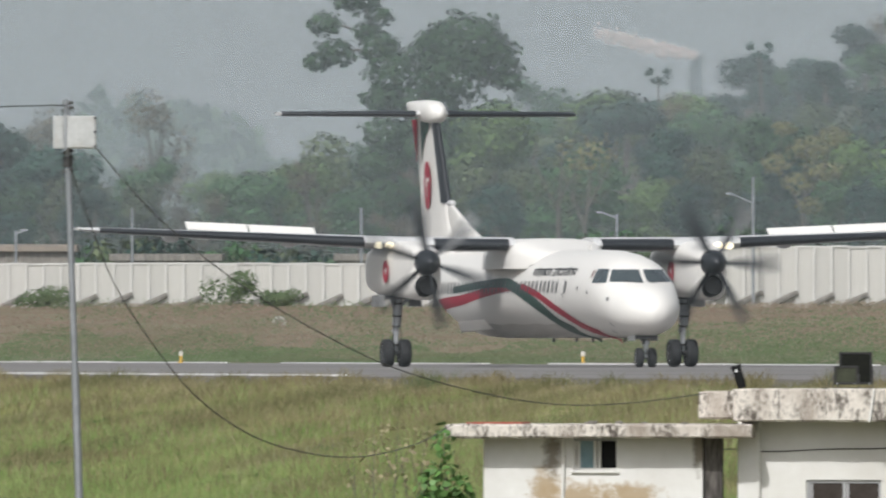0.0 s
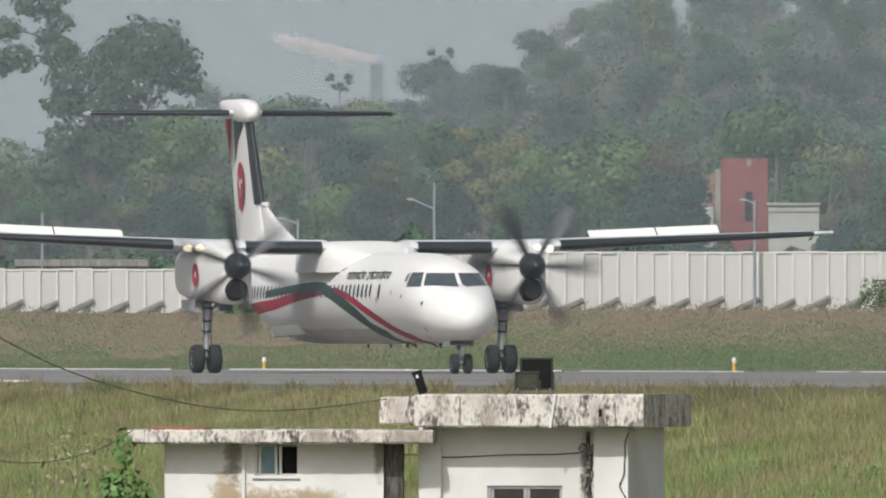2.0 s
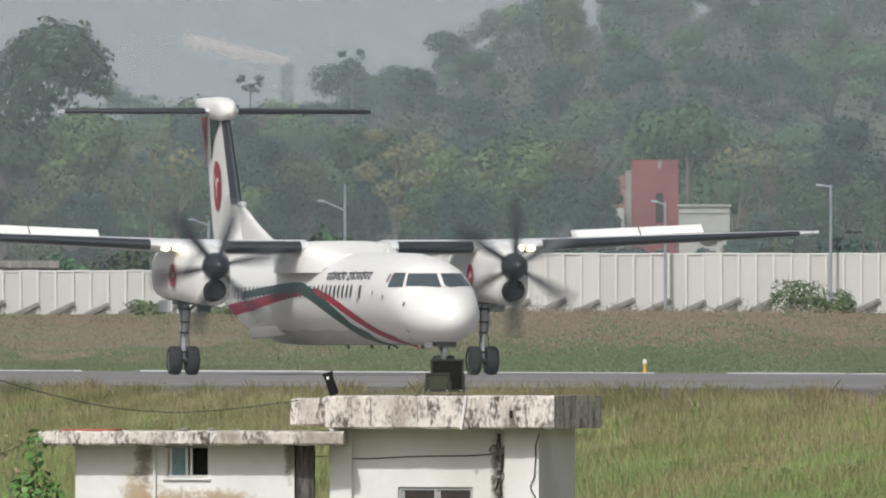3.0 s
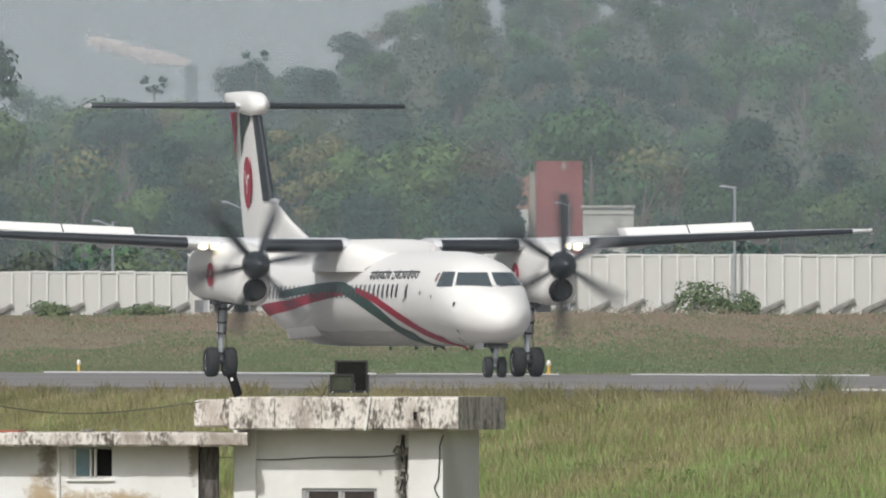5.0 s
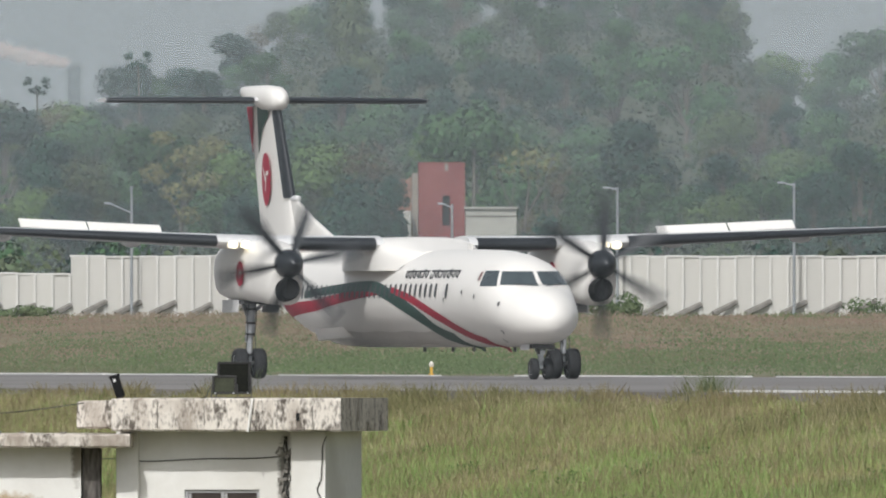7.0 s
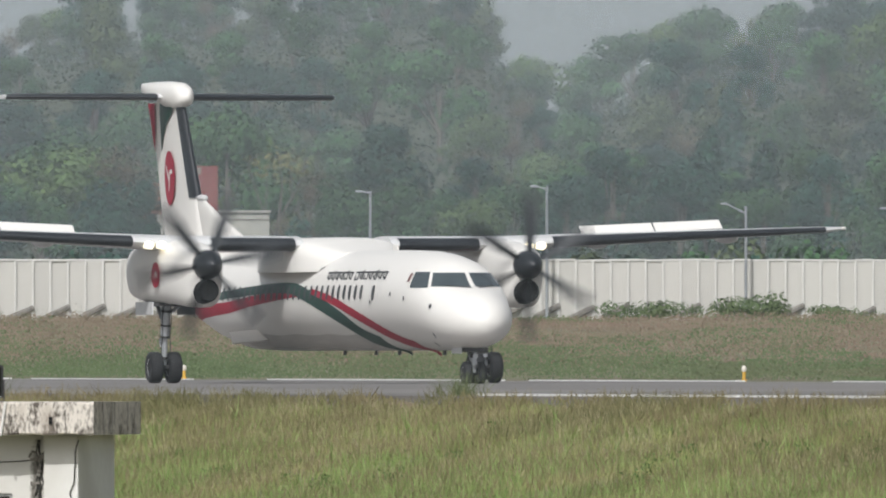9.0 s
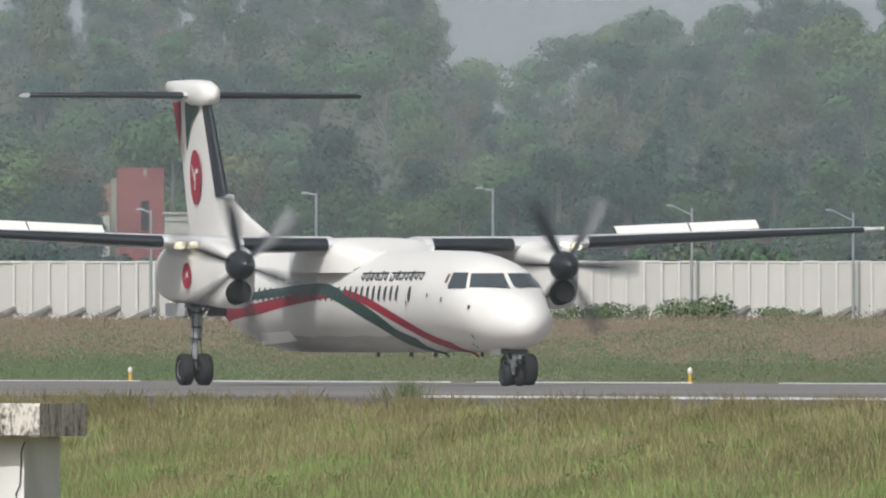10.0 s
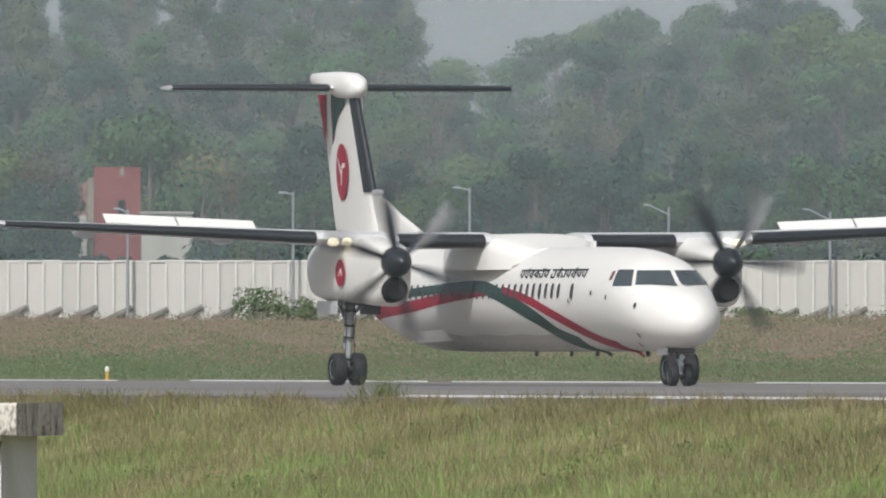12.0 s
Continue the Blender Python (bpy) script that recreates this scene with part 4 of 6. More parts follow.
# ---------------------------------------------------------------- plants
def leaf_cloud(rng, lobes, count, size, droop=0.25):
    """Many small bent leaf sprays on and inside a set of lobes (x, y, z, rx, ry, rz)."""
    lobes = np.asarray(lobes, float)
    vol = (lobes[:, 3] * lobes[:, 5]) + 0.05
    pick = rng.choice(len(lobes), count, p=vol / vol.sum())
    d = rng.normal(size=(count, 3))
    d /= np.linalg.norm(d, axis=1, keepdims=True)
    rad = 1 - np.abs(rng.normal(0, 0.18, count))
    # lumps on each lobe, so that the outline is uneven
    lump = 1 + 0.18 * np.sin(d[:, 0] * 7 + pick) * np.sin(d[:, 2] * 6 + 2 * pick) + 0.10 * np.sin(d[:, 1] * 13 + 3 * pick)
    c = lobes[pick, :3] + d * lobes[pick, 3:] * (rad * lump)[:, None]
    nrm = d + 0.30 * rng.normal(size=(count, 3)) + np.array([0, 0, 0.2])
    nrm /= np.linalg.norm(nrm, axis=1, keepdims=True)
    u = rng.normal(size=(count, 3))
    u -= nrm * (u * nrm).sum(1, keepdims=True)
    u /= np.linalg.norm(u, axis=1, keepdims=True)
    v = np.cross(nrm, u)
    s = size * rng.uniform(0.55, 1.35, count)[:, None]
    dz = np.array([0, 0, -1.0]) * s * droop
    P = np.stack([c - u * s + dz, c - v * s * 0.62, c + u * s * 0.9 + dz, c + v * s * 0.62], 1).reshape(-1, 3)
    F = np.arange(count * 4).reshape(-1, 4)
    return P, F


def tree(name, rng, lobes, trunk, count, size, leaf, label, category="tree"):
    """trunk: list of limbs, each a list of (x, y, z, radius)."""
    root = empty(name, pose(0, 0, 0), label, category)
    bm = bmesh.new()
    for limb in trunk:
        for a, b in zip(limb, limb[1:]):
            rod(bm, a[:3], b[:3], a[3], b[3], 7, caps=False)
    part("trunk", bm, M["bark"], root, "", 60)
    if count:
        P, F = leaf_cloud(rng, lobes, count, size)
        ob = new("crown", raw_mesh("crown", P, F, leaf))
        ob.parent = root
    return root


def spread_tree(rng, h, w, leaf, label, count=1900, size=0.30, lift=0.35):
    """A broad-leaved tree h high and w wide with a lumpy crown."""
    lobes, limbs = [], []
    n = int(rng.integers(8, 12))
    for i in range(n):
        a = rng.uniform(0, 2 * math.pi)
        k = rng.uniform(0, 1) ** 0.6
        zz = rng.uniform(lift, 0.9)
        fall = math.sqrt(max(0.05, 1 - ((zz - 0.5) / 0.55) ** 2))
        r = w * 0.5 * rng.uniform(0.28, 0.56)
        x, y = w * 0.36 * k * fall * math.cos(a), w * 0.36 * k * fall * math.sin(a)
        lobes.append((x, y, h * zz, r, r, r * rng.uniform(0.6, 0.95)))
        limbs.append([(0, 0, h * lift * 0.7, 0.11), (x * 0.5, y * 0.5, h * (lift * 0.5 + zz * 0.45), 0.07), (x, y, h * zz, 0.025)])
    limbs.append([(0, 0, -0.6, 0.22), (rng.uniform(-0.1, 0.1), 0, h * lift * 0.5, 0.17), (0, 0, h * lift, 0.13), (0.1, 0, h * 0.75, 0.05)])
    return tree("tree", rng, lobes, limbs, count, size, leaf, label)


def build_woods():
    rng = np.random.default_rng(11)
    kinds = []
    for h, w, lf, lab, cnt, sz, lift in (
            (8.5, 7.5, LEAF[0], "dark green broad-leaved tree in a dense wood", 3700, 0.185, 0.30),
            (9.5, 8.0, LEAF[1], "mid-green broad-leaved tree in a dense wood", 3700, 0.185, 0.32),
            (8.0, 7.0, LEAF[2], "olive-green broad-leaved tree in a dense wood", 3400, 0.18, 0.30),
            (9.5, 6.4, LEAF[0], "tall dark green tree in a dense wood", 3400, 0.18, 0.25),
            (7.5, 8.5, LEAF[4], "low spreading light green tree in a dense wood", 3700, 0.18, 0.28),
            (9.0, 6.0, LEAF[5], "slender tree with a loose dry brown crown", 1900, 0.13, 0.35),
            (9.0, 7.0, LEAF[1], "green tree with a loose crown and pale limbs", 2600, 0.185, 0.38)):
        kinds.append(spread_tree(rng, h, w, lf, lab, cnt, sz, lift))
    first = {}
    rnd = random.Random(5)

    def plant(k, x, y, s, sz=1.0):
        z = float(ground_z(x, y)) - 0.2
        m = pose(x, y, z, 0, 0, rnd.uniform(0, 360)) @ Matrix.Diagonal((s, s, s * sz, 1))
        if k not in first:
            first[k] = kinds[k]
            kinds[k].matrix_basis = m
            tagged(kinds[k], group="trees of the wood")
            return
        t = copy_thing(kinds[k], Matrix())
        t.matrix_basis = m

    # rows climbing the hill; the bare left stretch has lower trees and a gap to the far ridge
    for row, y in enumerate((1000, 1050, 1120, 1200, 1290, 1390, 1500, 1620, 1740, 1830)):
        step = 4.6 + y * 0.0005
        x = -0.050 * y + rnd.uniform(0, 3)
        while x < 0.061 * y:
            b = x / y * 1000
            s = rnd.uniform(0.66, 1.18)
            if b < -24:
                if row > 4:
                    x += step
                    continue
            if row < 2:
                s *= 0.74
            if 10.5 < b < 18.5 and y < 1060:
                s *= 0.5
            # species stand in drifts, with strays among them
            drift = math.sin(x * 0.13 + y * 0.011) + math.sin(x * 0.061 - y * 0.017 + 2.0) + rnd.uniform(-0.9, 0.9)
            k = (0, 3, 0, 3, 1, 6, 2, 1, 4, 5)[min(9, max(0, int((drift + 2.4) / 4.8 * 10)))] if rnd.random() < 0.8 else rnd.randrange(7)
            plant(k, x + rnd.uniform(-1, 1), y + rnd.uniform(-16, 16), s * (1.0 - 0.12 * (y > 1400)), rnd.uniform(0.85, 1.12))
            x += step * rnd.uniform(0.75, 1.25)

    def spot(b, y):
        x = b / 1000 * y
        return x, y, float(ground_z(x, y)) - 0.1

    def put(ob, b, y, turn=0):
        x, yy, z = spot(b, y)
        ob.matrix_basis = pose(x, yy, z, 0, 0, turn)
        return ob

    # the great tree standing free of the wood
    lob = [(2.4, 0, 13.0, 2.3, 2.3, 1.7), (0.8, 0.5, 12.6, 1.6, 1.6, 1.3), (3.9, 0.3, 12.0, 1.5, 1.5, 1.4), (1.6, -0.5, 11.2, 2.0, 2.0, 1.5), (4.6, 0, 11.0, 0.9, 0.9, 0.6),
           (-3.4, 0, 15.4, 1.5, 1.3, 0.9), (-2.2, 0, 14.4, 0.8, 0.8, 0.6), (-5.2, 0, 14.0, 1.0, 1.0, 0.7), (-4.6, 0, 12.5, 1.2, 1.0, 0.8), (-5.6, 0, 11.9, 0.7, 0.7, 0.55),
           (-2.2, 0, 12.8, 1.2, 1.1, 0.9)]
    low = [(-3.0, 0, 13.6, 0.7, 0.7, 0.5), (-1.4, 0, 11.4, 1.7, 1.5, 1.2), (-2.0, 0, 10.0, 1.3, 1.3, 0.8), (0.4, 0, 9.8, 2.0, 1.7, 1.1),
           (-1.8, 0, 8.2, 1.5, 1.4, 1.0), (-2.4, 0, 6.6, 1.5, 1.4, 1.2), (0.2, 0, 7.6, 1.9, 1.6, 1.4), (-1.5, 0, 4.8, 1.8, 1.6, 1.2)]
    lim = [[(-0.6, 0, -0.5, 0.38), (-0.5, 0, 5, 0.30), (-0.3, 0, 9, 0.22), (0.6, 0, 11.5, 0.14), (2.2, 0, 13.2, 0.05)],
           [(-0.4, 0, 8, 0.2), (-1.4, 0, 11, 0.14), (-2.6, 0, 13.6, 0.09), (-3.2, 0, 15.4, 0.04)], [(-1.9, 0, 12.2, 0.09), (-3.4, 0, 12.6, 0.06), (-5.2, 0, 12.2, 0.03)],
           [(-2.6, 0, 13.4, 0.08), (-4.0, 0, 13.8, 0.05), (-5.2, 0, 14.1, 0.03)], [(0.2, 0, 10.4, 0.13), (2.4, 0, 11.0, 0.08), (4.4, 0, 11.4, 0.03)]]
    put(tree("tree", rng, lob + low, lim, 12000, 0.17, LEAF[1], "great spreading tree rising high above the wood"), -20.9, 1000)
    # yellowing tree, bare trees, a palm, dark narrow trees
    lob = [(-1.4, 0, 6.6, 0.9, 0.8, 0.6), (0.3, 0, 7.4, 1.2, 0.9, 0.7), (1.6, 0, 8.0, 0.9, 0.8, 0.6), (-0.2, 0, 5.6, 1.0, 0.8, 0.6), (1.0, 0, 6.2, 1.1, 0.8, 0.6), (-1.0, 0, 8.4, 0.7, 0.6, 0.4), (0.4, 0, 4.4, 0.7, 0.6, 0.5)]
    lim = [[(0, 0, -0.5, 0.16), (0, 0, 4, 0.12), (0.2, 0, 7.6, 0.04)], [(0, 0, 4, 0.09), (-1.3, 0, 6.6, 0.04), (-1.1, 0, 8.4, 0.02)], [(0, 0, 4.6, 0.08), (1.2, 0, 6.6, 0.05), (1.7, 0, 8.2, 0.02)]]
    put(tree("tree", rng, lob, lim, 1500, 0.13, LEAF[3], "yellowing tree with a thin crown at the wood's edge"), -0.6, 985)
    put(tree("tree", rng, [(a + 0.6, b, c * 0.8, d, e, f) for a, b, c, d, e, f in lob], lim, 900, 0.13, LEAF[2], "small olive tree at the wood's edge"), -13.6, 990)
    bare = [[(0, 0, -0.5, 0.15), (0, 0, 3.2, 0.11), (0.3, 0, 6.0, 0.05), (0.1, 0, 8.0, 0.02)], [(0, 0, 3.2, 0.08), (-1.0, 0, 5.6, 0.04), (-1.5, 0, 7.4, 0.02)], [(0.1, 0, 4.2, 0.07), (1.2, 0, 6.2, 0.04), (1.6, 0, 7.6, 0.02)],
            [(-0.6, 0, 4.6, 0.04), (-0.4, 0, 7.2, 0.02)], [(0.8, 0, 5.4, 0.04), (0.7, 0, 7.4, 0.015)]]
    for b, y, s in ((-12.2, 985, 1), (17.6, 985, 0.95)):
        put(tree("tree", rng, [(0, 0, 7.2, 1.8, 1.2, 1.0)], bare, 160, 0.16, LEAF[3], "nearly bare pale-limbed tree"), b, y)
    stump = [[(0, 0, -0.4, 0.16), (0, 0, 1.2, 0.15)], [(0, 0, 1.1, 0.13), (-0.55, 0, 3.1, 0.07)], [(0, 0, 1.1, 0.12), (0.15, 0, 2.6, 0.08), (0.05, 0, 3.3, 0.05)], [(0.05, 0, 1.2, 0.12), (0.65, 0, 2.9, 0.07), (0.75, 0, 3.4, 0.04)]]
    put(tree("dead_tree", rng, [], stump, 0, 0, LEAF[3], "dead pale stump with three lopped limbs", "dead tree"), 24.3, 935)
    # palm on the ridge
    def palm(h, b, y):
        fr = []
        for i in range(11):
            a = i * 2.4
            fr.append((0.75 * math.cos(a), 0.3 * math.sin(a), h + 0.5 * math.sin(i * 1.7), 0.34, 0.2, 0.22))
        put(tree("palm", rng, fr, [[(0, 0, -0.5, 0.11), (0.1, 0, h * 0.6, 0.08), (0, 0, h, 0.06)]], 320, 0.12, LEAF[0], "slim palm standing above the wood"), b, y)
    palm(10.5, -2.9, 1400)
    palm(9.5, -8.3, 1380)
    for b, y, h in ((41.8, 1240, 11.5), (40.6, 1160, 9.0), (43.6, 1180, 8.0)):
        lobs = [(0.3 * math.sin(3 * i), 0, h * (0.25 + 0.075 * i), 1.25 - 0.09 * i, 1.2 - 0.09 * i, 0.9) for i in range(10)]
        put(tree("tree", rng, lobs, [[(0, 0, -0.4, 0.2), (0, 0, h * 0.9, 0.04)]], 1500, 0.27, LEAF[0], "dark narrow upright tree on the hillside"), b, y)
    # undergrowth and saplings that close the wood between the crowns; their dark colour paints the shade there
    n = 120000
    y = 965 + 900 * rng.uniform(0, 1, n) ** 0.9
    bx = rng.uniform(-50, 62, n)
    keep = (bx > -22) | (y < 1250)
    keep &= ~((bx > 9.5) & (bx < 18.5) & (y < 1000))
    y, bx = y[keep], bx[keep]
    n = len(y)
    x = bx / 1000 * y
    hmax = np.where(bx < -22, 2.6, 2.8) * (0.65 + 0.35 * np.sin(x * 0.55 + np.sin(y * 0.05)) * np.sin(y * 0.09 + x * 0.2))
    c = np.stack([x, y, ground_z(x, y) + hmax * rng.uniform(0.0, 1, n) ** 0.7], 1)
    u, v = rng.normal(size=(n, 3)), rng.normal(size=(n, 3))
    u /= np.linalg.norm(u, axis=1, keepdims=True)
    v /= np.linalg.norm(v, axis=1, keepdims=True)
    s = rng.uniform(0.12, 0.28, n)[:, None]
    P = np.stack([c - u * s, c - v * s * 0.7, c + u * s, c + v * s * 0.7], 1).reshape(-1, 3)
    tagged(new("undergrowth", raw_mesh("undergrowth", P, np.arange(4 * n).reshape(-1, 4), M["under"])), "dense undergrowth of the wood, coloured dark as shaded gaps", "undergrowth", kind="stuff")
    # far ridge in the mist
    n = 26000
    bx = rng.uniform(-75, 75, n) / 1000
    top = np.interp(bx * 1000, [-75, -45, -41, -38, -34, -31, -28, -25, -20, -10, 75], [9.5, 9.2, 11.5, 13.4, 12.6, 12.2, 9.6, 10.8, 8.0, 7.5, 7.5])
    yy = 2900 + rng.uniform(-60, 60, n)
    zt = top * 2.9 * (1 + 0.04 * np.sin(bx * 900) * np.sin(bx * 1500 + 1) + 0.02 * np.sin(bx * 3100))
    zz = 6 + (zt - 6) * rng.uniform(0, 1, n) ** 0.6
    c = np.stack([bx * yy, yy, zz], 1)
    u, v = rng.normal(size=(n, 3)), rng.normal(size=(n, 3))
    u /= np.linalg.norm(u, axis=1, keepdims=True)
    v /= np.linalg.norm(v, axis=1, keepdims=True)
    s = rng.uniform(0.8, 2.0, n)[:, None]
    P = np.stack([c - u * s, c - v * s, c + u * s, c + v * s], 1).reshape(-1, 3)
    ob = new("far_woods", raw_mesh("far_woods", P, np.arange(4 * n).reshape(-1, 4), M["far_wood"]))
    tagged(ob, "pale wooded ridge far off in the haze", "woods", kind="stuff")


def blades(name, mat, label, rng, xy, h, w, lean=0.35, clump=0.0):
    """Narrow upright blades, one bent quad each, on the ground at xy."""
    n = len(xy)
    x, y = xy[:, 0], xy[:, 1]
    z = ground_z(x, y) - 0.03
    a = rng.uniform(-0.9, 0.9, n)
    hh = h * rng.uniform(0.5, 1.3, n)
    ww = w * rng.uniform(0.6, 1.4, n)
    dx, dy = np.cos(a), np.sin(a)
    lx, ly = rng.normal(0, lean, n) * hh, rng.normal(0, lean, n) * hh
    b = np.stack([x, y, z], 1)
    side = np.stack([dx * ww, dy * ww, np.zeros(n)], 1)
    tip = b + np.stack([lx, ly, hh], 1)
    P = np.stack([b - side, b + side, tip + side * 0.25, tip - side * 0.25], 1).reshape(-1, 3)
    ob = new(name, raw_mesh(name, P, np.arange(4 * n).reshape(-1, 4), mat))
    return tagged(ob, label, "grass", kind="stuff")


def build_grass():
    rng = np.random.default_rng(4)
    d, nn, o = np.array([math.sin(RUN), -math.cos(RUN)]), np.array([math.cos(RUN), math.sin(RUN)]), np.array([2.2, 583.0])

    def near(n, w0, w1, bias=1.0):
        s = rng.uniform(120, 330, n)
        w = -WIDTH - (w0 + (w1 - w0) * rng.uniform(0, 1, n) ** bias)
        p = o + s[:, None] * d + w[:, None] * nn
        b = p[:, 0] / p[:, 1] * 1000
        return p[(b > -47) & (b < 59) & (p[:, 1] > 285)]

    def patchy(p, scale, cut):
        k = np.sin(p[:, 0] / scale + 2 * np.sin(p[:, 1] / scale * 0.4)) * np.sin(p[:, 1] / scale * 0.3 + 1.7 * np.sin(p[:, 0] / scale * 0.7))
        return p[k > cut]
    blades("meadow_grass", M["blades"], "rough knee-high meadow grass, green and brown", rng, near(430000, 0.9, 28), 0.20, 0.0075, 0.30)
    blades("green_grass", M["reeds"], "fresh green grass on the slope", rng, patchy(near(310000, 6, 29, 0.75), 1.6, -0.6), 0.27, 0.0075, 0.32)
    blades("dry_grass", M["straw"], "dry straw-coloured grass near the runway", rng, patchy(near(80000, 1.0, 13, 1.5), 1.1, -0.1), 0.22, 0.006)
    tall = patchy(near(60000, 2.5, 26, 1.2), 0.55, 0.76)
    blades("tall_grass", M["reeds"], "tall tufts of coarse grass", rng, tall, 0.46, 0.007, 0.45)
    blades("verge_weeds", M["brownweed"], "brown withered weeds along the runway edge", rng, patchy(near(190000, 0.6, 15, 1.35), 0.9, -0.25), 0.24, 0.008, 0.4)

    def beyond(n, f0, f1):
        y0 = rng.uniform(0, 1, n)
        b = rng.uniform(-48, 60, n) / 1000
        edge = 188.8 / (b + 0.32) + 3
        sway = 1 + (0.45 * np.sin(b * 310 + 1.0) * np.sin(b * 131) + 0.25 * np.sin(b * 730)) * (f1 < 0.5)
        y = edge + (878 - edge) * (f0 + (f1 - f0) * y0 * sway)
        return np.stack([b * y, y], 1)
    def sprays(name, mat, label, xy, h, size):
        """Small ragged leaves at all angles, from the ground up to h."""
        n = len(xy)
        lump = 0.55 + 0.45 * np.sin(xy[:, 0] * 0.8 + np.sin(xy[:, 1] * 0.13)) * np.sin(xy[:, 1] * 0.21 + xy[:, 0] * 0.33)
        lump = lump * (0.75 + 0.5 * np.sin(xy[:, 0] * 0.19 + 1.3 * np.sin(xy[:, 1] * 0.031))) * (1 - 0.55 * smoothstep(790, 868, xy[:, 1]))
        c = np.stack([xy[:, 0], xy[:, 1], ground_z(xy[:, 0], xy[:, 1]) + h * lump * rng.uniform(0, 1, n)], 1)
        lean, yaw = rng.normal(0, 0.5, n), rng.normal(0, 0.5, n)
        u = np.stack([np.sin(lean), 0.3 * rng.normal(size=n), np.cos(lean)], 1)
        v = np.stack([np.cos(yaw), np.sin(yaw), -np.sin(lean)], 1)
        s = size * rng.uniform(0.5, 1.5, n)[:, None]
        P = np.stack([c - u * s, c - v * s * 0.45, c + u * s, c + v * s * 0.45], 1).reshape(-1, 3)
        tagged(new(name, raw_mesh(name, P, np.arange(4 * n).reshape(-1, 4), mat)), label, "scrub", kind="stuff")
    sprays("bank_scrub", M["scrub"], "reddish-brown scrubby growth on the bank beyond the runway", beyond(170000, 0.16, 0.97), 0.62, 0.042)
    sprays("bank_weeds", M["weed"], "green weeds lining the far side of the runway", beyond(130000, 0.0, 0.34), 0.85, 0.036)
    sprays("bank_bushes", M["weed"], "green weed patches scattered over the bank", patchy(beyond(110000, 0.2, 0.97), 3.0, 0.35), 0.95, 0.045)
    # broad-leaved weeds dotted over the near slope
    spots = near(420, 2.0, 27)
    xy = np.repeat(spots, 60, axis=0) + rng.normal(0, 0.13, (len(spots) * 60, 2)) * np.array([1, 2.5])
    sprays("broad_weeds", M["meadowweed"], "dark broad-leaved weeds dotted in the meadow", xy, 0.34, 0.026)
    # ragged fringe of weeds along the edge of the asphalt
    spots = near(5200, 0.3, 2.4)
    xy = np.repeat(spots, 9, axis=0) + rng.normal(0, 0.16, (len(spots) * 9, 2)) * np.array([1, 2])
    keep = across(xy[:, 0], xy[:, 1]) < -WIDTH - 0.25
    xy = xy[keep]
    ht = 0.15 + 0.10 * np.sin(xy[:, 0] * 2.1 + np.sin(xy[:, 0] * 0.77) * 3)
    blades("edge_fringe", M["brownweed"], "ragged brown-green weeds fringing the asphalt", rng, xy, ht, 0.008, 0.5)
    # a coarse tuft at the runway edge
    for b, yy in ((-20.5, 388), (2.0, 362), (27.5, 338)):
        xy = np.array([[b / 1000 * yy, yy]]) + rng.normal(0, 1, (170, 2)) * np.array([0.22, 0.4])
        blades("tall_tuft", M["weed"], "coarse green tuft standing at the runway edge", rng, xy, 0.40, 0.006, 0.55)
    # shrubs at the foot of the wall
    rnd = np.random.default_rng(9)
    for b, y, h, w in ((-31.0, 850, 1.9, 2.6), (-28.5, 856, 1.0, 2.0), (20.6, 846, 1.8, 3.0), (22.6, 850, 1.2, 2.2), (-41, 852, 1.3, 2.4), (37, 850, 1.0, 4.0), (40.5, 852, 1.2, 4.5), (43.5, 848, 1.5, 2.4), (46.8, 850, 0.9, 3.5), (-14, 852, 0.8, 3), (-9, 852, 0.7, 2.5)):
        x = b / 1000 * y
        lob = [(rnd.uniform(-w, w) * 0.35, 0, h * rnd.uniform(0.3, 0.7), w * 0.25, 0.6, h * 0.35) for _ in range(6)]
        t = tree("shrub", rnd, lob, [[(0, 0, -0.2, 0.05), (0, 0, h * 0.5, 0.02)]], 1500, 0.075, M["weed"], "green shrub at the foot of the white wall", "shrub")
        t.matrix_basis = pose(x, y, float(ground_z(x, y)) - 0.05)
    # hedge of low growth behind the wall
    for i in range(46):
        b = -49 + i * 2.4 + float(rnd.uniform(-0.6, 0.6))
        y = 905 + float(rnd.uniform(-6, 8))
        h, w = float(rnd.uniform(2.6, 3.6)) + (0.5 if b > -20 else 0), 3.4
        lob = [(rnd.uniform(-w, w) * 0.4, 0, h * rnd.uniform(0.25, 0.8), w * 0.26, 0.7, h * 0.22) for _ in range(7)]
        if 10 < b < 19:
            continue
        t = tree("shrub", rnd, lob, [[(0, 0, -0.2, 0.05), (0, 0, h * 0.5, 0.02)]], 380, 0.2, LEAF[i % 3], "dark green bush growing behind the white wall", "shrub")
        t.matrix_basis = pose(b / 1000 * y, y, float(ground_z(b / 1000 * y, y)) - 0.1)


# ---------------------------------------------------------------- huts in the foreground
def eroded_slab(x0, x1, y0, y1, z0, z1, seed, jag=0.012):
    """A cast slab with chipped, wavering edges."""
    rnd = random.Random(seed)
    nx = max(4, int((x1 - x0) / 0.12))
    rings = []
    for i in range(nx + 1):
        x = x0 + (x1 - x0) * i / nx
        j = lambda: rnd.uniform(-jag, jag)
        b = 0.03
        rings.append([(x, y0 + j(), z0 + b), (x, y0 + b + j(), z0 + j()), (x, y1, z0), (x, y1, z1), (x, y0 + b + j(), z1 + j()), (x, y0 + j(), z1 - b + j())])
    return loft(bmesh.new(), rings)


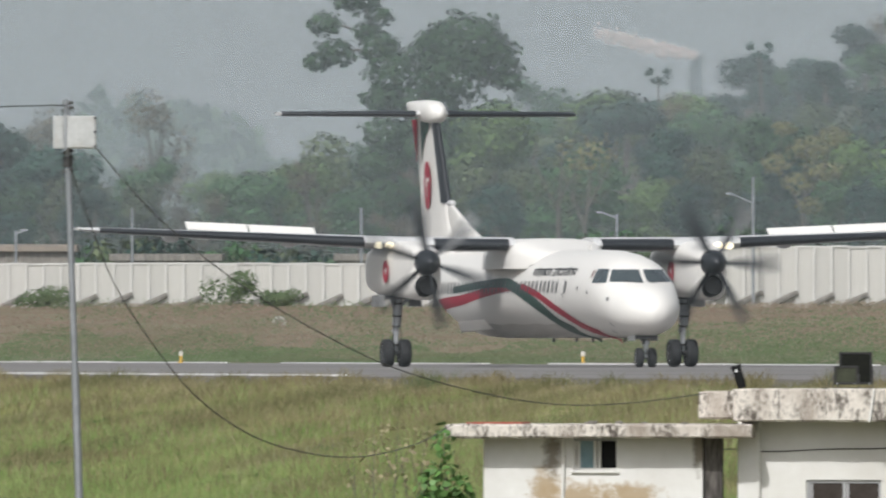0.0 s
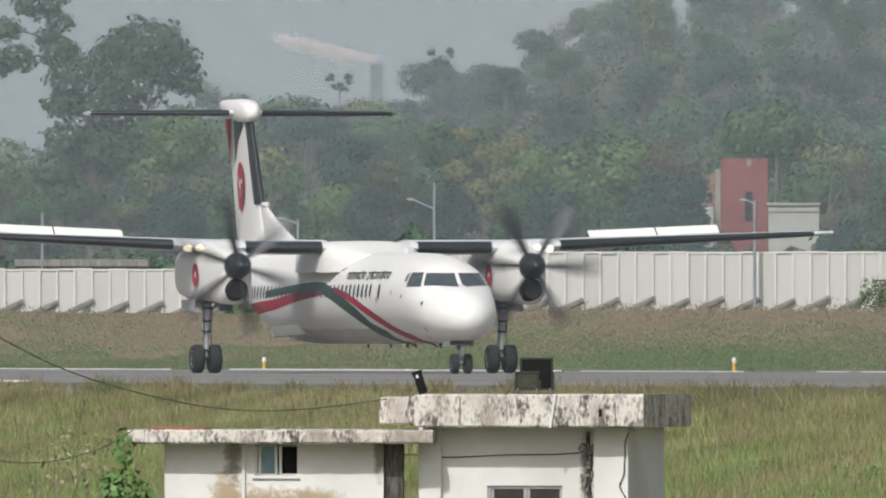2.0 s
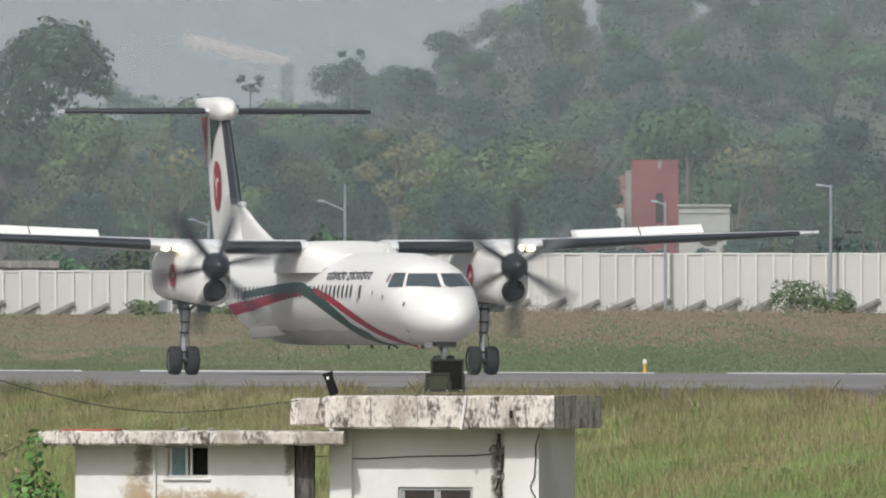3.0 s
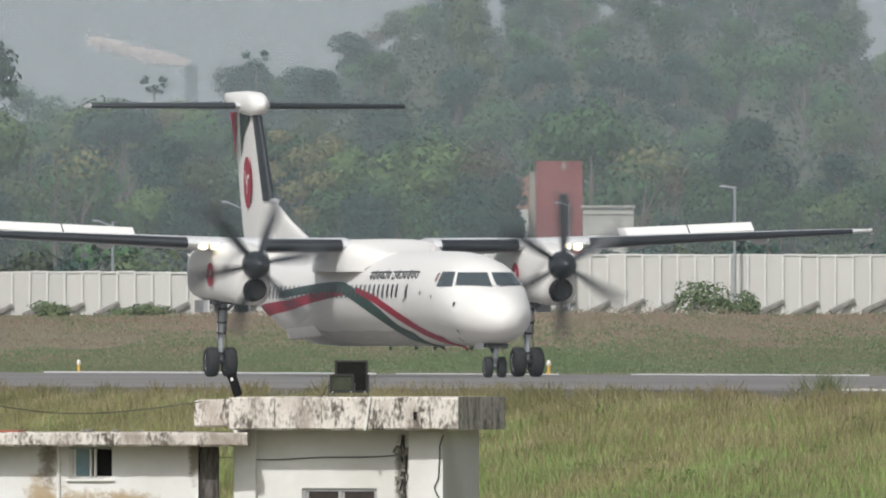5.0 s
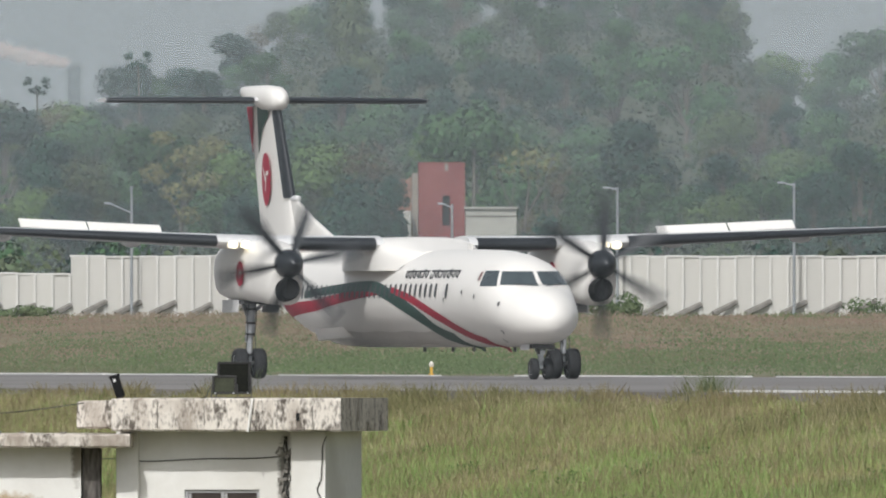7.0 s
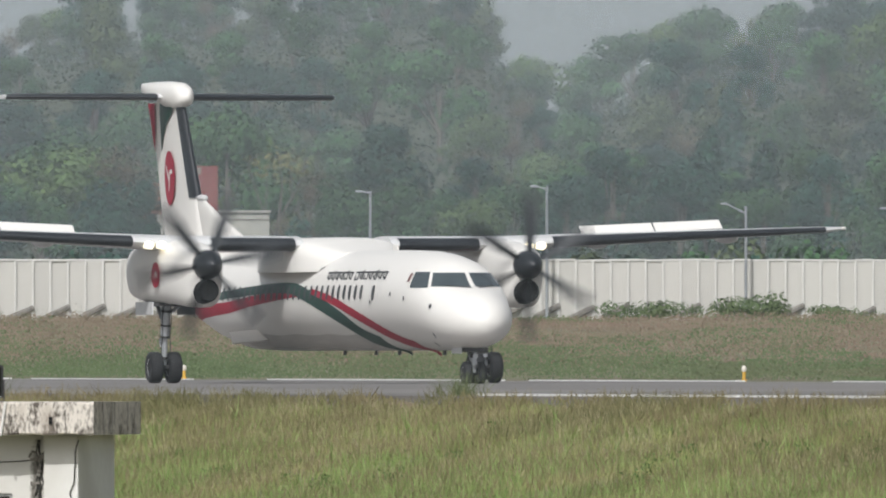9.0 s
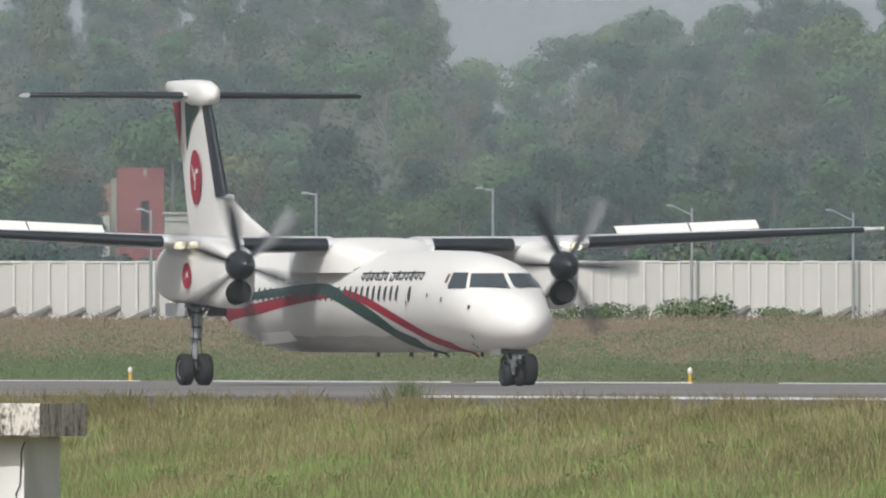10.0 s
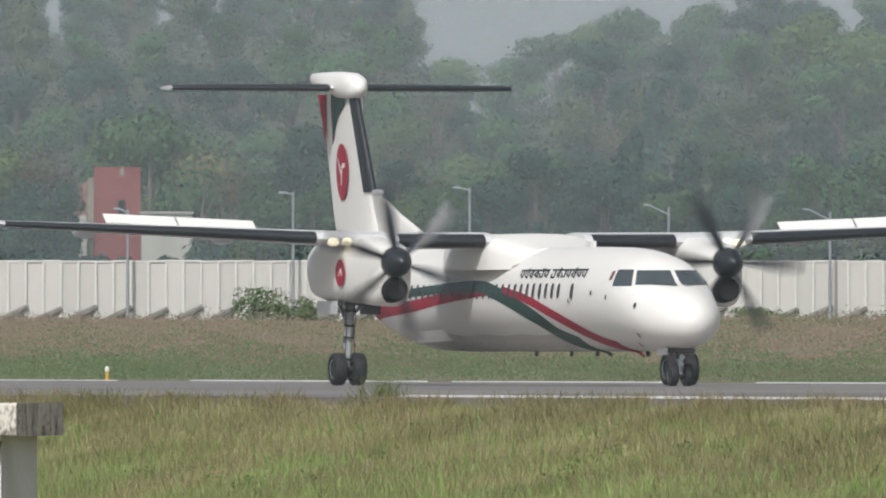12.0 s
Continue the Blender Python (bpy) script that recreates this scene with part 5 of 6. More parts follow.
def wall_with_hole(bm, x0, x1, y0, y1, z0, z1, hx0, hx1, hz0, hz1):
    box(bm, x0, hx0, y0, y1, z0, z1)
    box(bm, hx1, x1, y0, y1, z0, z1)
    box(bm, hx0, hx1, y0, y1, hz1, z1)
    box(bm, hx0, hx1, y0, y1, z0, hz0)
    bmesh.ops.remove_doubles(bm, verts=bm.verts, dist=0.0005)
    return bm


def flood_lamp(name, w, h, m, label, glass="lampglass"):
    root = empty(name, m, label, "floodlight", "floodlights on the roof")
    part("housing", newbox(-w / 2, w / 2, -0.05, 0.06, 0.06, 0.06 + h, 0.015), M["black"], root, "black metal housing")
    part("lens", newbox(-w / 2 + 0.04, w / 2 - 0.04, -0.056, -0.0525, 0.10, 0.02 + h), M[glass], root, "glass front")
    for x0, x1, z0, z1 in ((-w / 2, w / 2, 0.06, 0.095), (-w / 2, w / 2, h + 0.025, h + 0.06), (-w / 2, -w / 2 + 0.035, 0.096, h + 0.024), (w / 2 - 0.035, w / 2, 0.096, h + 0.024)):
        part("bezel", newbox(x0, x1, -0.066, -0.0525, z0, z1, 0.004), M["bezel"], root, "worn black rim")
    for x in (-w / 2 + 0.05, w / 2 - 0.05):
        part("clip", newbox(x - 0.012, x + 0.012, -0.070, -0.0665, 0.07, 0.085), M["metal"], root)
    for s in (-1, 1):
        part("bracket", newbox(s * (w / 2 + 0.012) - 0.008, s * (w / 2 + 0.012) + 0.008, -0.02, 0.02, 0.0, 0.06 + h * 0.55), M["darkmetal"], root)
    part("foot", newbox(-w / 2 - 0.02, w / 2 + 0.02, -0.04, 0.04, 0.0, 0.012), M["darkmetal"], root)
    bm = bmesh.new()
    for i in range(6):
        x = -w / 2 + 0.05 + i * (w - 0.1) / 5
        box(bm, x - 0.006, x + 0.006, 0.06, 0.10, 0.10, 0.02 + h)
    tagged(part("cooling_fins", bm, M["black"], root), kind="stuff")
    return root


def build_huts():
    rnd = random.Random(21)
    turn = pose(0, 0, 0, 0, 0, -12.0)
    # guard room: its front right corner stands at (2.15, 299)
    root = empty("guard_room", pose(2.15, 299.0, 0) @ turn, "white plastered guard room with a mould-streaked flat roof slab", "building")
    W, zb, zt = 3.42, -3.9, -0.54
    bm = wall_with_hole(bmesh.new(), -W, 0, 0, 0.2, zb, zt, -2.33, -1.11, -2.45, -1.47)
    part("front_wall", bm, M["room_plaster"], root, "whitewashed plaster with black streaks")
    part("side_wall", newbox(-0.2, 0, 0.2, 2.7, zb, zt), M["plaster"], root)
    part("side_wall", newbox(-W, -W + 0.2, 0.2, 2.7, zb, zt), M["plaster"], root)
    part("back_wall", newbox(-W + 0.2, -0.2, 2.5, 2.7, zb, zt), M["plaster"], root)
    part("pilaster", newbox(-0.56, 0.0, -0.19, -0.003, zb, zt - 0.004, 0.012), M["plaster"], root, "white corner pilaster")
    part("pilaster", newbox(-W, -W + 0.36, -0.12, -0.003, zb, zt - 0.004, 0.012), M["plaster"], root, "white corner pilaster")
    part("roof_slab", eroded_slab(-3.36, 0.36, -0.74, 3.05, -0.54, -0.015, 4, 0.007), M["slab"], root, "black-streaked concrete roof edge")
    part("roof_slab", eroded_slab(-4.12, -3.365, 0.15, 3.0, -0.50, -0.06, 6), M["slab"], root, "black-streaked concrete roof edge")
    part("drain_pipe", newrod((-1.06, -0.77, -0.02), (-1.14, -0.78, -0.55), 0.022, seg=8), M["plaster"], root, "short white pipe")
    win = part("window", newbox(-2.33, -1.11, 0.04, 0.10, -1.52, -1.47), M["frame"], root, "grey two-leaf window")
    part("window_frame", newbox(-2.33, -1.11, 0.04, 0.10, -2.45, -2.40), M["frame"], win)
    for x in (-2.33, -1.745, -1.16):
        part("window_frame", newbox(x, x + 0.05, 0.045, 0.095, -2.40, -1.52), M["frame"], win)
    for x0, x1 in ((-2.28, -1.745), (-1.695, -1.16)):
        part("pane", newbox(x0, x1, 0.06, 0.068, -2.40, -1.52), M["brownpane"], win, "dark brown window pane")
        part("inner_sash", newbox(x0 + 0.01, x0 + 0.05, 0.05, 0.058, -2.39, -1.53), M["frame"], win)
    for x, y0 in ((-0.66, -0.03), (-0.03, -0.22)):
        for q in range(4 if x < -0.5 else 1):
            a, b = rnd.uniform(0, 6), rnd.uniform(2.0, 3.6)
            pts = [(x + rnd.gauss(0, 0.035) + 0.03 * math.sin(b * 0.3 * k + a), y0 - 0.012 * q, -0.62 - 0.17 * k) for k in range(12)]
            tube("hanging_cable", pts, 0.011, M["cable"], root, "loose dark cable")
    for q in range(26):
        x, z = -0.66 + rnd.gauss(0, 0.07), rnd.uniform(-1.95, -0.75)
        part("dry_creeper_leaf", newbox(-0.022, 0.022, -0.004, 0.004, -0.04, 0.04, 0.0, pose(x, -0.075, z, rnd.uniform(-30, 30), rnd.uniform(0, 180), rnd.uniform(-40, 40))), M["mould"], root, "withered creeper leaf")
    part("drain_hole", newbox(-0.36, -0.31, -0.762, -0.735, -0.37, -0.25), M["black"], root, "dark drain hole in the roof edge")
    for x in (-2.62, -1.86, -1.02, -0.10):
        part("slab_crack", newbox(x, x + 0.014, -0.762, -0.735, rnd.uniform(-0.5, -0.42), rnd.uniform(-0.2, -0.05)), M["mould"], root, "dark crack in the roof edge")
    tube("wall_cable", [(-3.9, -0.03, -1.0), (-3.5, -0.11, -0.98), (-2.9, -0.02, -1.02), (-2.0, -0.02, -0.98), (-1.2, -0.02, -0.97), (-0.75, -0.02, -0.94)], 0.010, M["cable"], root, "grey cable clipped to the wall")
    # lamps on the slab
    t0 = pose(2.15, 299.0, 0) @ turn
    flood_lamp("floodlight", 0.53, 0.52, t0 @ pose(-1.60, 0.35, -0.012, 0, 0, 14), "large square black floodlight on the roof edge")
    flood_lamp("floodlight", 0.39, 0.30, t0 @ pose(-1.66, -0.10, -0.012, 0, 0, 12), "small black floodlight with a murky green glass front", "greenglass")
    lead = empty("lamp_lead", t0 @ pose(-1.9, 0.0, -0.012), "thin black lead trailing from the floodlight", "cable")
    tube("strand", [(0.06, 0.0, 0.20), (-0.02, -0.05, 0.14), (-0.06, -0.08, 0.02), (-0.10, -0.12, 0.0), (-0.12, -0.2, 0.0)], 0.009, M["cable"], lead)
    root2 = empty("spot_lamp", t0 @ pose(-3.46, 0.5, -0.05, 0, -18, 0), "tilted black tubular spot lamp on the roof", "spot lamp")
    part("barrel", lathe(bmesh.new(), [(0.05, 0.06), (0.07, 0.075), (0.36, 0.075), (0.40, 0.09), (0.42, 0.09), (0.41, 0.07)], "z", 14), M["black"], root2, "", 50)
    part("sticker", newbox(-0.02, 0.018, -0.079, -0.076, 0.31, 0.355), M["line"], root2, "pale label patch")
    part("stem", newrod((0, 0, -0.02), (0, 0, 0.07), 0.02, seg=8), M["darkmetal"], root2)
    # low store beside it: front left corner at (-5.27, 299.4)
    turn2 = pose(0, 0, 0, 0, 0, -4.0)
    t1 = pose(-5.27, 299.6, 0) @ turn2
    st = empty("store_hut", t1, "low white plastered hut with a thin concrete roof", "building")
    zt = -0.80
    W = 3.50
    bm = wall_with_hole(bmesh.new(), 0, W, 0, 0.18, zb, zt, 1.44, 2.12, -1.32, -0.81)
    part("front_wall", bm, M["store_plaster"], st, "whitewashed plaster with brown damp stains")
    part("side_wall", newbox(W - 0.18, W, 0.18, 2.6, zb, zt), M["plaster"], st)
    part("side_wall", newbox(0, 0.18, 0.18, 2.6, zb, zt), M["plaster"], st)
    part("back_wall", newbox(0.18, W - 0.18, 2.42, 2.6, zb, zt), M["plaster"], st)
    part("roof_slab", eroded_slab(-0.58, 4.32, -0.55, 2.9, -0.80, -0.58, 12), M["slab"], st, "stained concrete roof slab")
    part("roof_sheet", newbox(-0.28, 0.62, 0.0, 1.5, -0.578, -0.552, 0.005), M["rust"], st, "rusty red metal sheet")
    for k in range(5):
        x = rnd.uniform(0.9, 4.0)
        part("roof_debris", newbox(x, x + rnd.uniform(0.05, 0.16), 0.2, 0.4, -0.58, -0.58 + rnd.uniform(0.02, 0.06), 0.01), M["mould"], st, "mossy debris")
    part("corner_post", newbox(W + 0.02, W + 0.31, 0.05, 0.35, zb, -0.81, 0.02), M["blackpost"], st, "black mouldy concrete post")
    part("drain_pipe", newrod((1.27, -0.04, -0.82), (1.27, -0.04, -3.8), 0.028, seg=8), M["plaster"], st, "white drain pipe")
    win = part("window", newbox(1.44, 2.12, 0.03, 0.09, -0.85, -0.812), M["frame"], st, "small sliding window, half open")
    part("window_frame", newbox(1.44, 2.12, 0.03, 0.09, -1.318, -1.28), M["plaster"], win)
    for x in (1.44, 1.50, 1.76, 1.83):
        part("window_frame", newbox(x, x + 0.04, 0.035, 0.085, -1.28, -0.85), M["plaster"], win, "white sash bar")
    part("pane", newbox(1.545, 1.76, 0.05, 0.056, -1.28, -0.85), M["paleglass"], win, "pale blue glass pane")
    part("dark_inside", newbox(1.875, 2.12, 0.12, 0.13, -1.32, -0.81), M["black"], win)
    part("sill", newbox(1.40, 2.16, -0.05, 0.03, -1.36, -1.322, 0.008), M["plaster"], win)


def build_pole():
    gx, gy = -8.87, 230.0
    gz = float(ground_z(gx, gy))
    root = empty("cable_pole", pose(gx, gy, gz), "grey steel pole with a weathered junction box and slack cables", "utility pole")
    base = Vector((0, 0, 0))
    top = Vector((-0.29, 0, 3.69 - gz))
    part("pole", newrod(base, base.lerp(top, 0.62), 0.052, 0.047, 16), M["galv"], root, "", 40)
    part("pole_top", newrod(base.lerp(top, 0.62), top, 0.040, 0.036, 16), M["galv"], root, "", 40)
    part("collar", newrod(base.lerp(top, 0.905), base.lerp(top, 0.92), 0.058, seg=14), M["darkmetal"], root, "", 40)
    z0, z1 = 3.09 - gz, 3.49 - gz
    bx = part("junction_box", newbox(-0.44, 0.085, -0.20, -0.05, z0, z1, 0.012), M["greybox"], root, "weathered grey sheet-metal box")
    part("box_door", newbox(-0.27, 0.07, -0.2085, -0.203, z0 + 0.015, z1 - 0.015, 0.002), M["greybox"], bx)
    part("box_rail", newbox(-0.300, -0.275, -0.2145, -0.203, z0 - 0.02, z1 + 0.02), M["galv"], bx)
    for z in (z0 + 0.02, z1 - 0.03, (z0 + z1) / 2):
        part("hinge", newbox(0.06, 0.092, -0.214, -0.20, z - 0.015, z + 0.02), M["darkmetal"], bx)
    for z in (3.05, 2.98, 2.90, 2.82, 3.58, 3.64):
        part("tie", newrod((-0.335, -0.0, z - gz - 0.02), (-0.20, -0.02, z - gz + 0.02), 0.020, seg=6), M["cable"], root, "wound dark cable tie")
    # cables
    def cable(pts, label):
        o = empty("cable", pose(gx, gy, 0), label, "cable")
        tube("strand", [Vector(p) - Vector((gx, gy, 0)) for p in pts], 0.008, M["cable"], o)
    cable([(-9.15, 230, 3.62), (-9.7, 228, 3.585), (-10.6, 225, 3.53), (-13.5, 215, 3.5), (-19, 200, 3.6)], "dark overhead cable running off from the pole top")
    cable([(-8.79, 230, 3.1), (-8.31, 238, 2.3), (-7.61, 248, 1.51), (-6.81, 257, 0.88), (-5.95, 267, 0.35), (-4.77, 278, -0.06), (-3.79, 286, -0.23), (-2.83, 293, -0.22), (-1.72, 299, -0.09)], "slack dark cable from the pole to the hut roof")
    cable([(-9.13, 230, 2.94), (-9.04, 233, 2.36), (-8.95, 240, 1.49), (-8.69, 247, 0.69), (-8.36, 255, -0.04), (-7.86, 264, -0.61), (-7.23, 273, -0.91), (-6.68, 281, -0.98), (-6.09, 289, -0.83), (-5.74, 298, -0.58)], "slack dark cable dipping to the low hut")


def build_foreground_plants():
    rnd = np.random.default_rng(33)
    def bush(x, y, h, w, n, size, label, top):
        lob = [(rnd.uniform(-w, w) * 0.5, rnd.uniform(-0.2, 0.2), h * rnd.uniform(0.62, 0.97), w * 0.28, 0.25, h * 0.10) for _ in range(9)]
        lim = [[(0, 0, -0.1, 0.03), (0.05, 0, h * 0.55, 0.02), (l[0], l[1], l[2], 0.006)] for l in lob]
        z = top - h
        t = tree("shrub", rnd, lob, lim, n, size, M["shrub"], label, "shrub")
        t.matrix_basis = pose(x, y, z)
    def gz(x, y):
        return float(ground_z(x, y))
    bush(-5.85, 298.6, -0.66 - gz(-5.85, 298.6), 0.70, 480, 0.075, "bright green leafy shrub beside the low hut", -0.66)
    # thin dry stalks beside it
    for k, (x, top) in enumerate(((-7.0, -0.55), (-6.75, -0.40), (-6.5, -0.75), (-7.3, -0.85), (-6.3, -0.6))):
        y = 298.5 + 0.2 * k
        z = gz(x, y)
        h = top - z
        lim = [[(0, 0, 0, 0.016), (0.08 * math.sin(k), 0, h * 0.6, 0.010), (0.15 * math.sin(2 * k), 0, h, 0.004)]] + [[(0.05 * math.sin(k), 0, h * f, 0.007), (0.05 + s * 0.28, 0, h * (f + 0.16), 0.003)] for f, s in ((0.5, 1), (0.58, -1), (0.68, 0.8), (0.75, -0.7))]
        t = tree("dry_stalk", rnd, [(0.1, 0, h * 0.85, 0.35, 0.1, h * 0.16)], lim, 26, 0.05, M["straw"], "thin dry branching weed stalk", "weed")
        t.matrix_basis = pose(x, y, z)


# ---------------------------------------------------------------- lamps, house, chimney beyond
def build_far_things():
    # runway edge lights
    first = None
    for b in (-33.7, -12.3, 12.7, 42.5):
        y = 188.8 / (b / 1000 + 0.32) + 1.5
        m = pose(b / 1000 * y, y, 0.0 + float(ground_z(b / 1000 * y, y)))
        if first is None:
            first = empty("runway_light", m, "yellow runway edge light with a pale lens", "runway light", "runway edge lights")
            part("base", newrod((0, 0, -0.1), (0, 0, 0.05), 0.09, 0.08, 12), M["yellow"], first, "", 40)
            part("stem", newrod((0, 0, 0.05), (0, 0, 0.26), 0.045, 0.05, 10), M["yellow"], first, "", 40)
            part("lens", lathe(bmesh.new(), [(0.26, 0.06), (0.30, 0.075), (0.36, 0.07), (0.41, 0.045), (0.43, 0.01)], "z", 12), M["lens"], first, "pale glass lens", 50)
        else:
            copy_thing(first, m)
    # short concrete pipe lying on the bank
    x, y = -22.2, 780.0
    pp = empty("concrete_pipe", pose(x, y, float(ground_z(x, y)) + 0.18), "short pale concrete pipe lying in the scrub", "pipe")
    part("ring", lathe(bmesh.new(), [(-0.5, 0.17), (-0.5, 0.28), (0.5, 0.28), (0.5, 0.17)], "y", 18), M["wallgrey"], pp, "", 40)
    # the ring's end is closed; this dark disc paints the shadow inside
    part("dark_bore", lathe(bmesh.new(), [(-0.512, 0.01), (-0.510, 0.20)], "y", 14), M["mould"], pp)
    # street lamps along the wall
    for b, y, e, arm, lean in ((-3.25, 878.9, 8.85, -1.0, 0.5), (22.6, 878.9, 8.8, -0.42, 0.1), (32.0, 878.9, 9.05, -0.5, 0.15), (42.6, 878.9, 8.0, -0.9, 0.5), (51.2, 878.9, 7.75, -1.0, 0.55), (-24.1, 893, 7.2, 0.0, 0.0), (-36.3, 893, 7.2, 0.0, 0.0), (-10.5, 893, 6.9, -0.7, 0.3), (-42.5, 893, 6.0, 0.5, 0.2), (13.8, 878.9, 7.9, -0.4, 0.2)):
        x = b / 1000 * y
        z = float(ground_z(x, y))
        h = EYE + e / 1000 * y - z
        root = empty("street_lamp", pose(x, y, z), "slim pale grey street lamp beside the white wall", "street lamp", "street lamps along the wall")
        part("pole", newrod((0, 0, -0.2), (0, 0, h), 0.085, 0.06, 10), M["galv"], root, "", 40)
        if arm:
            zz = h - (0.95 if b == -3.25 else 0.05)
            part("arm", newrod((0, 0, zz - lean * 0.6), (arm, 0, zz + lean * 0.3), 0.04, 0.03, 8), M["galv"], root, "", 40)
            part("lamp_head", newbox(arm - 0.28, arm + 0.05, -0.09, 0.09, zz + lean * 0.3 - 0.04, zz + lean * 0.3 + 0.05, 0.02), M["galv"], root)
    # unfinished house: red tower, faded pink wing, pale low wing
    y = 958.0
    mil = 0.03006 / 1000 * y
    X = lambda u: (u + 400) * mil
    Zv = lambda v: EYE + v * mil
    zb = 2.4
    hs = empty("house", pose(0, y, 0), "unfinished red-rendered house with pale side wings", "house")
    bm = wall_with_hole(bmesh.new(), X(0), X(82), 0, 0.2, zb, Zv(337), X(42), X(55), Zv(225), Zv(278))
    part("tower_front", bm, M["brickred"], hs, "red rendered wall")
    part("tower_back", newbox(X(0), X(82), 2.6, 2.8, zb, Zv(337)), M["brickred"], hs)
    part("tower_side", newbox(X(0), X(0) + 0.2, 0.2, 2.6, zb, Zv(337)), M["brickred"], hs)
    part("tower_side", newbox(X(82) - 0.2, X(82), 0.2, 2.6, zb, Zv(337)), M["brickred"], hs)
    part("tower_roof", newbox(X(0) + 0.2, X(82) - 0.2, 0.2, 2.6, Zv(325), Zv(331)), M["brickred"], hs)
    part("dark_window", newbox(X(42), X(55), 0.12, 0.14, Zv(225), Zv(278)), M["black"], hs, "dark unglazed window opening")
    part("corner_strip", newbox(X(-12), X(-1), -0.05, 0.15, zb, Zv(318)), M["cement"], hs, "bare cement corner strip")
    bm = bmesh.new()
    prof = [(-13, 312), (-22, 306), (-30, 307), (-38, 300), (-48, 299), (-54, 290), (-56, 286)]
    loft(bm, [[(X(u), 0.25, zb), (X(u), 0.45, zb), (X(u), 0.45, Zv(v)), (X(u), 0.25, Zv(v))] for u, v in prof])
    part("pink_wing", bm, M["pink"], hs, "faded pink wall with a broken top")
    part("pale_wing", newbox(X(83), X(173), -0.4, 2.2, zb, Zv(254), 0.02), M["wallgrey"], hs, "pale weathered low wing")
    part("wing_roof", newbox(X(80), X(176), -0.55, 2.4, Zv(254) + 0.003, Zv(258), 0.01), M["wallgrey"], hs)
    part("roof_notch", newbox(X(46), X(52), -0.02, 0.0, Zv(322), Zv(335)), M["cement"], hs, "pale patch at the parapet")
    part("wing_lintel", newbox(X(84), X(172), -0.43, -0.402, Zv(240), Zv(243)), M["mould"], hs, "thin dark line across the pale wing")
    part("porch", newbox(X(-40), X(-14), -1.2, 0.19, zb, Zv(251), 0.02), M["wallgrey"], hs, "pale low porch wall")
    rngb = np.random.default_rng(61)
    for b, h, w in ((8.4, 6.4, 3.4), (9.4, 6.8, 3.2), (10.1, 6.4, 2.4), (10.6, 5.2, 1.5), (11.8, 2.9, 1.8), (13.0, 2.6, 1.8), (14.2, 2.5, 1.8), (15.4, 2.6, 1.8), (16.4, 2.8, 1.6), (18.0, 5.0, 2.4)):
        lob = [(rngb.uniform(-w, w) * 0.4, 0, h * rngb.uniform(0.3, 0.9), w * 0.28, 0.7, h * 0.16) for _ in range(8)]
        t = tree("shrub", rngb, lob, [[(0, 0, -0.2, 0.06), (0, 0, h * 0.6, 0.03)]], 1800, 0.14, LEAF[0], "dark green bush growing against the house", "shrub")
        t.matrix_basis = pose(b / 1000 * 948, 948, float(ground_z(b / 1000 * 948, 948)) - 0.1)
    # low sheds behind the left part of the wall
    for b, w, e0, col, lab in ((-41.8, 4.2, 5.25, "dun", "low brown shed roof behind the wall"), (-34.5, 5.0, 4.75, "mould", "low dark shed behind the wall"), (-22.0, 6.0, 4.75, "mould", "low dark shed behind the wall")):
        yy = 897.0
        x = b / 1000 * yy
        zt = EYE + e0 / 1000 * yy
        sh = empty("shed", pose(x, yy, 0), lab, "shed")
        part("body", newbox(-w / 2, w / 2, 0, 3, 1.8, zt - 0.35), M["mould"], sh)
        part("roof", newbox(-w / 2 - 0.2, w / 2 + 0.2, -0.3, 3.3, zt - 0.346, zt, 0.04), M[col], sh)
    # tall chimney and its smoke
    d = 3600.0
    k = 0.03006 / 1000 * d
    cx = (-610 + 400) * k
    ch = empty("chimney", pose(cx, d, 0), "tall grey factory chimney in the haze", "chimney")
    zt = EYE + 504 * k
    part("stack", lathe(bmesh.new(), [(0, 2.2), (zt * 0.7, 1.5), (zt - 1.2, 1.15), (zt - 1.1, 1.3), (zt, 1.3)], "z", 18), M["chimney"], ch, "", 50)
    part("rim", newrod((0, 0, zt), (0, 0, zt + 0.4), 1.05, 1.0, 14), M["chimney"], ch)
    return (cx, d, zt)


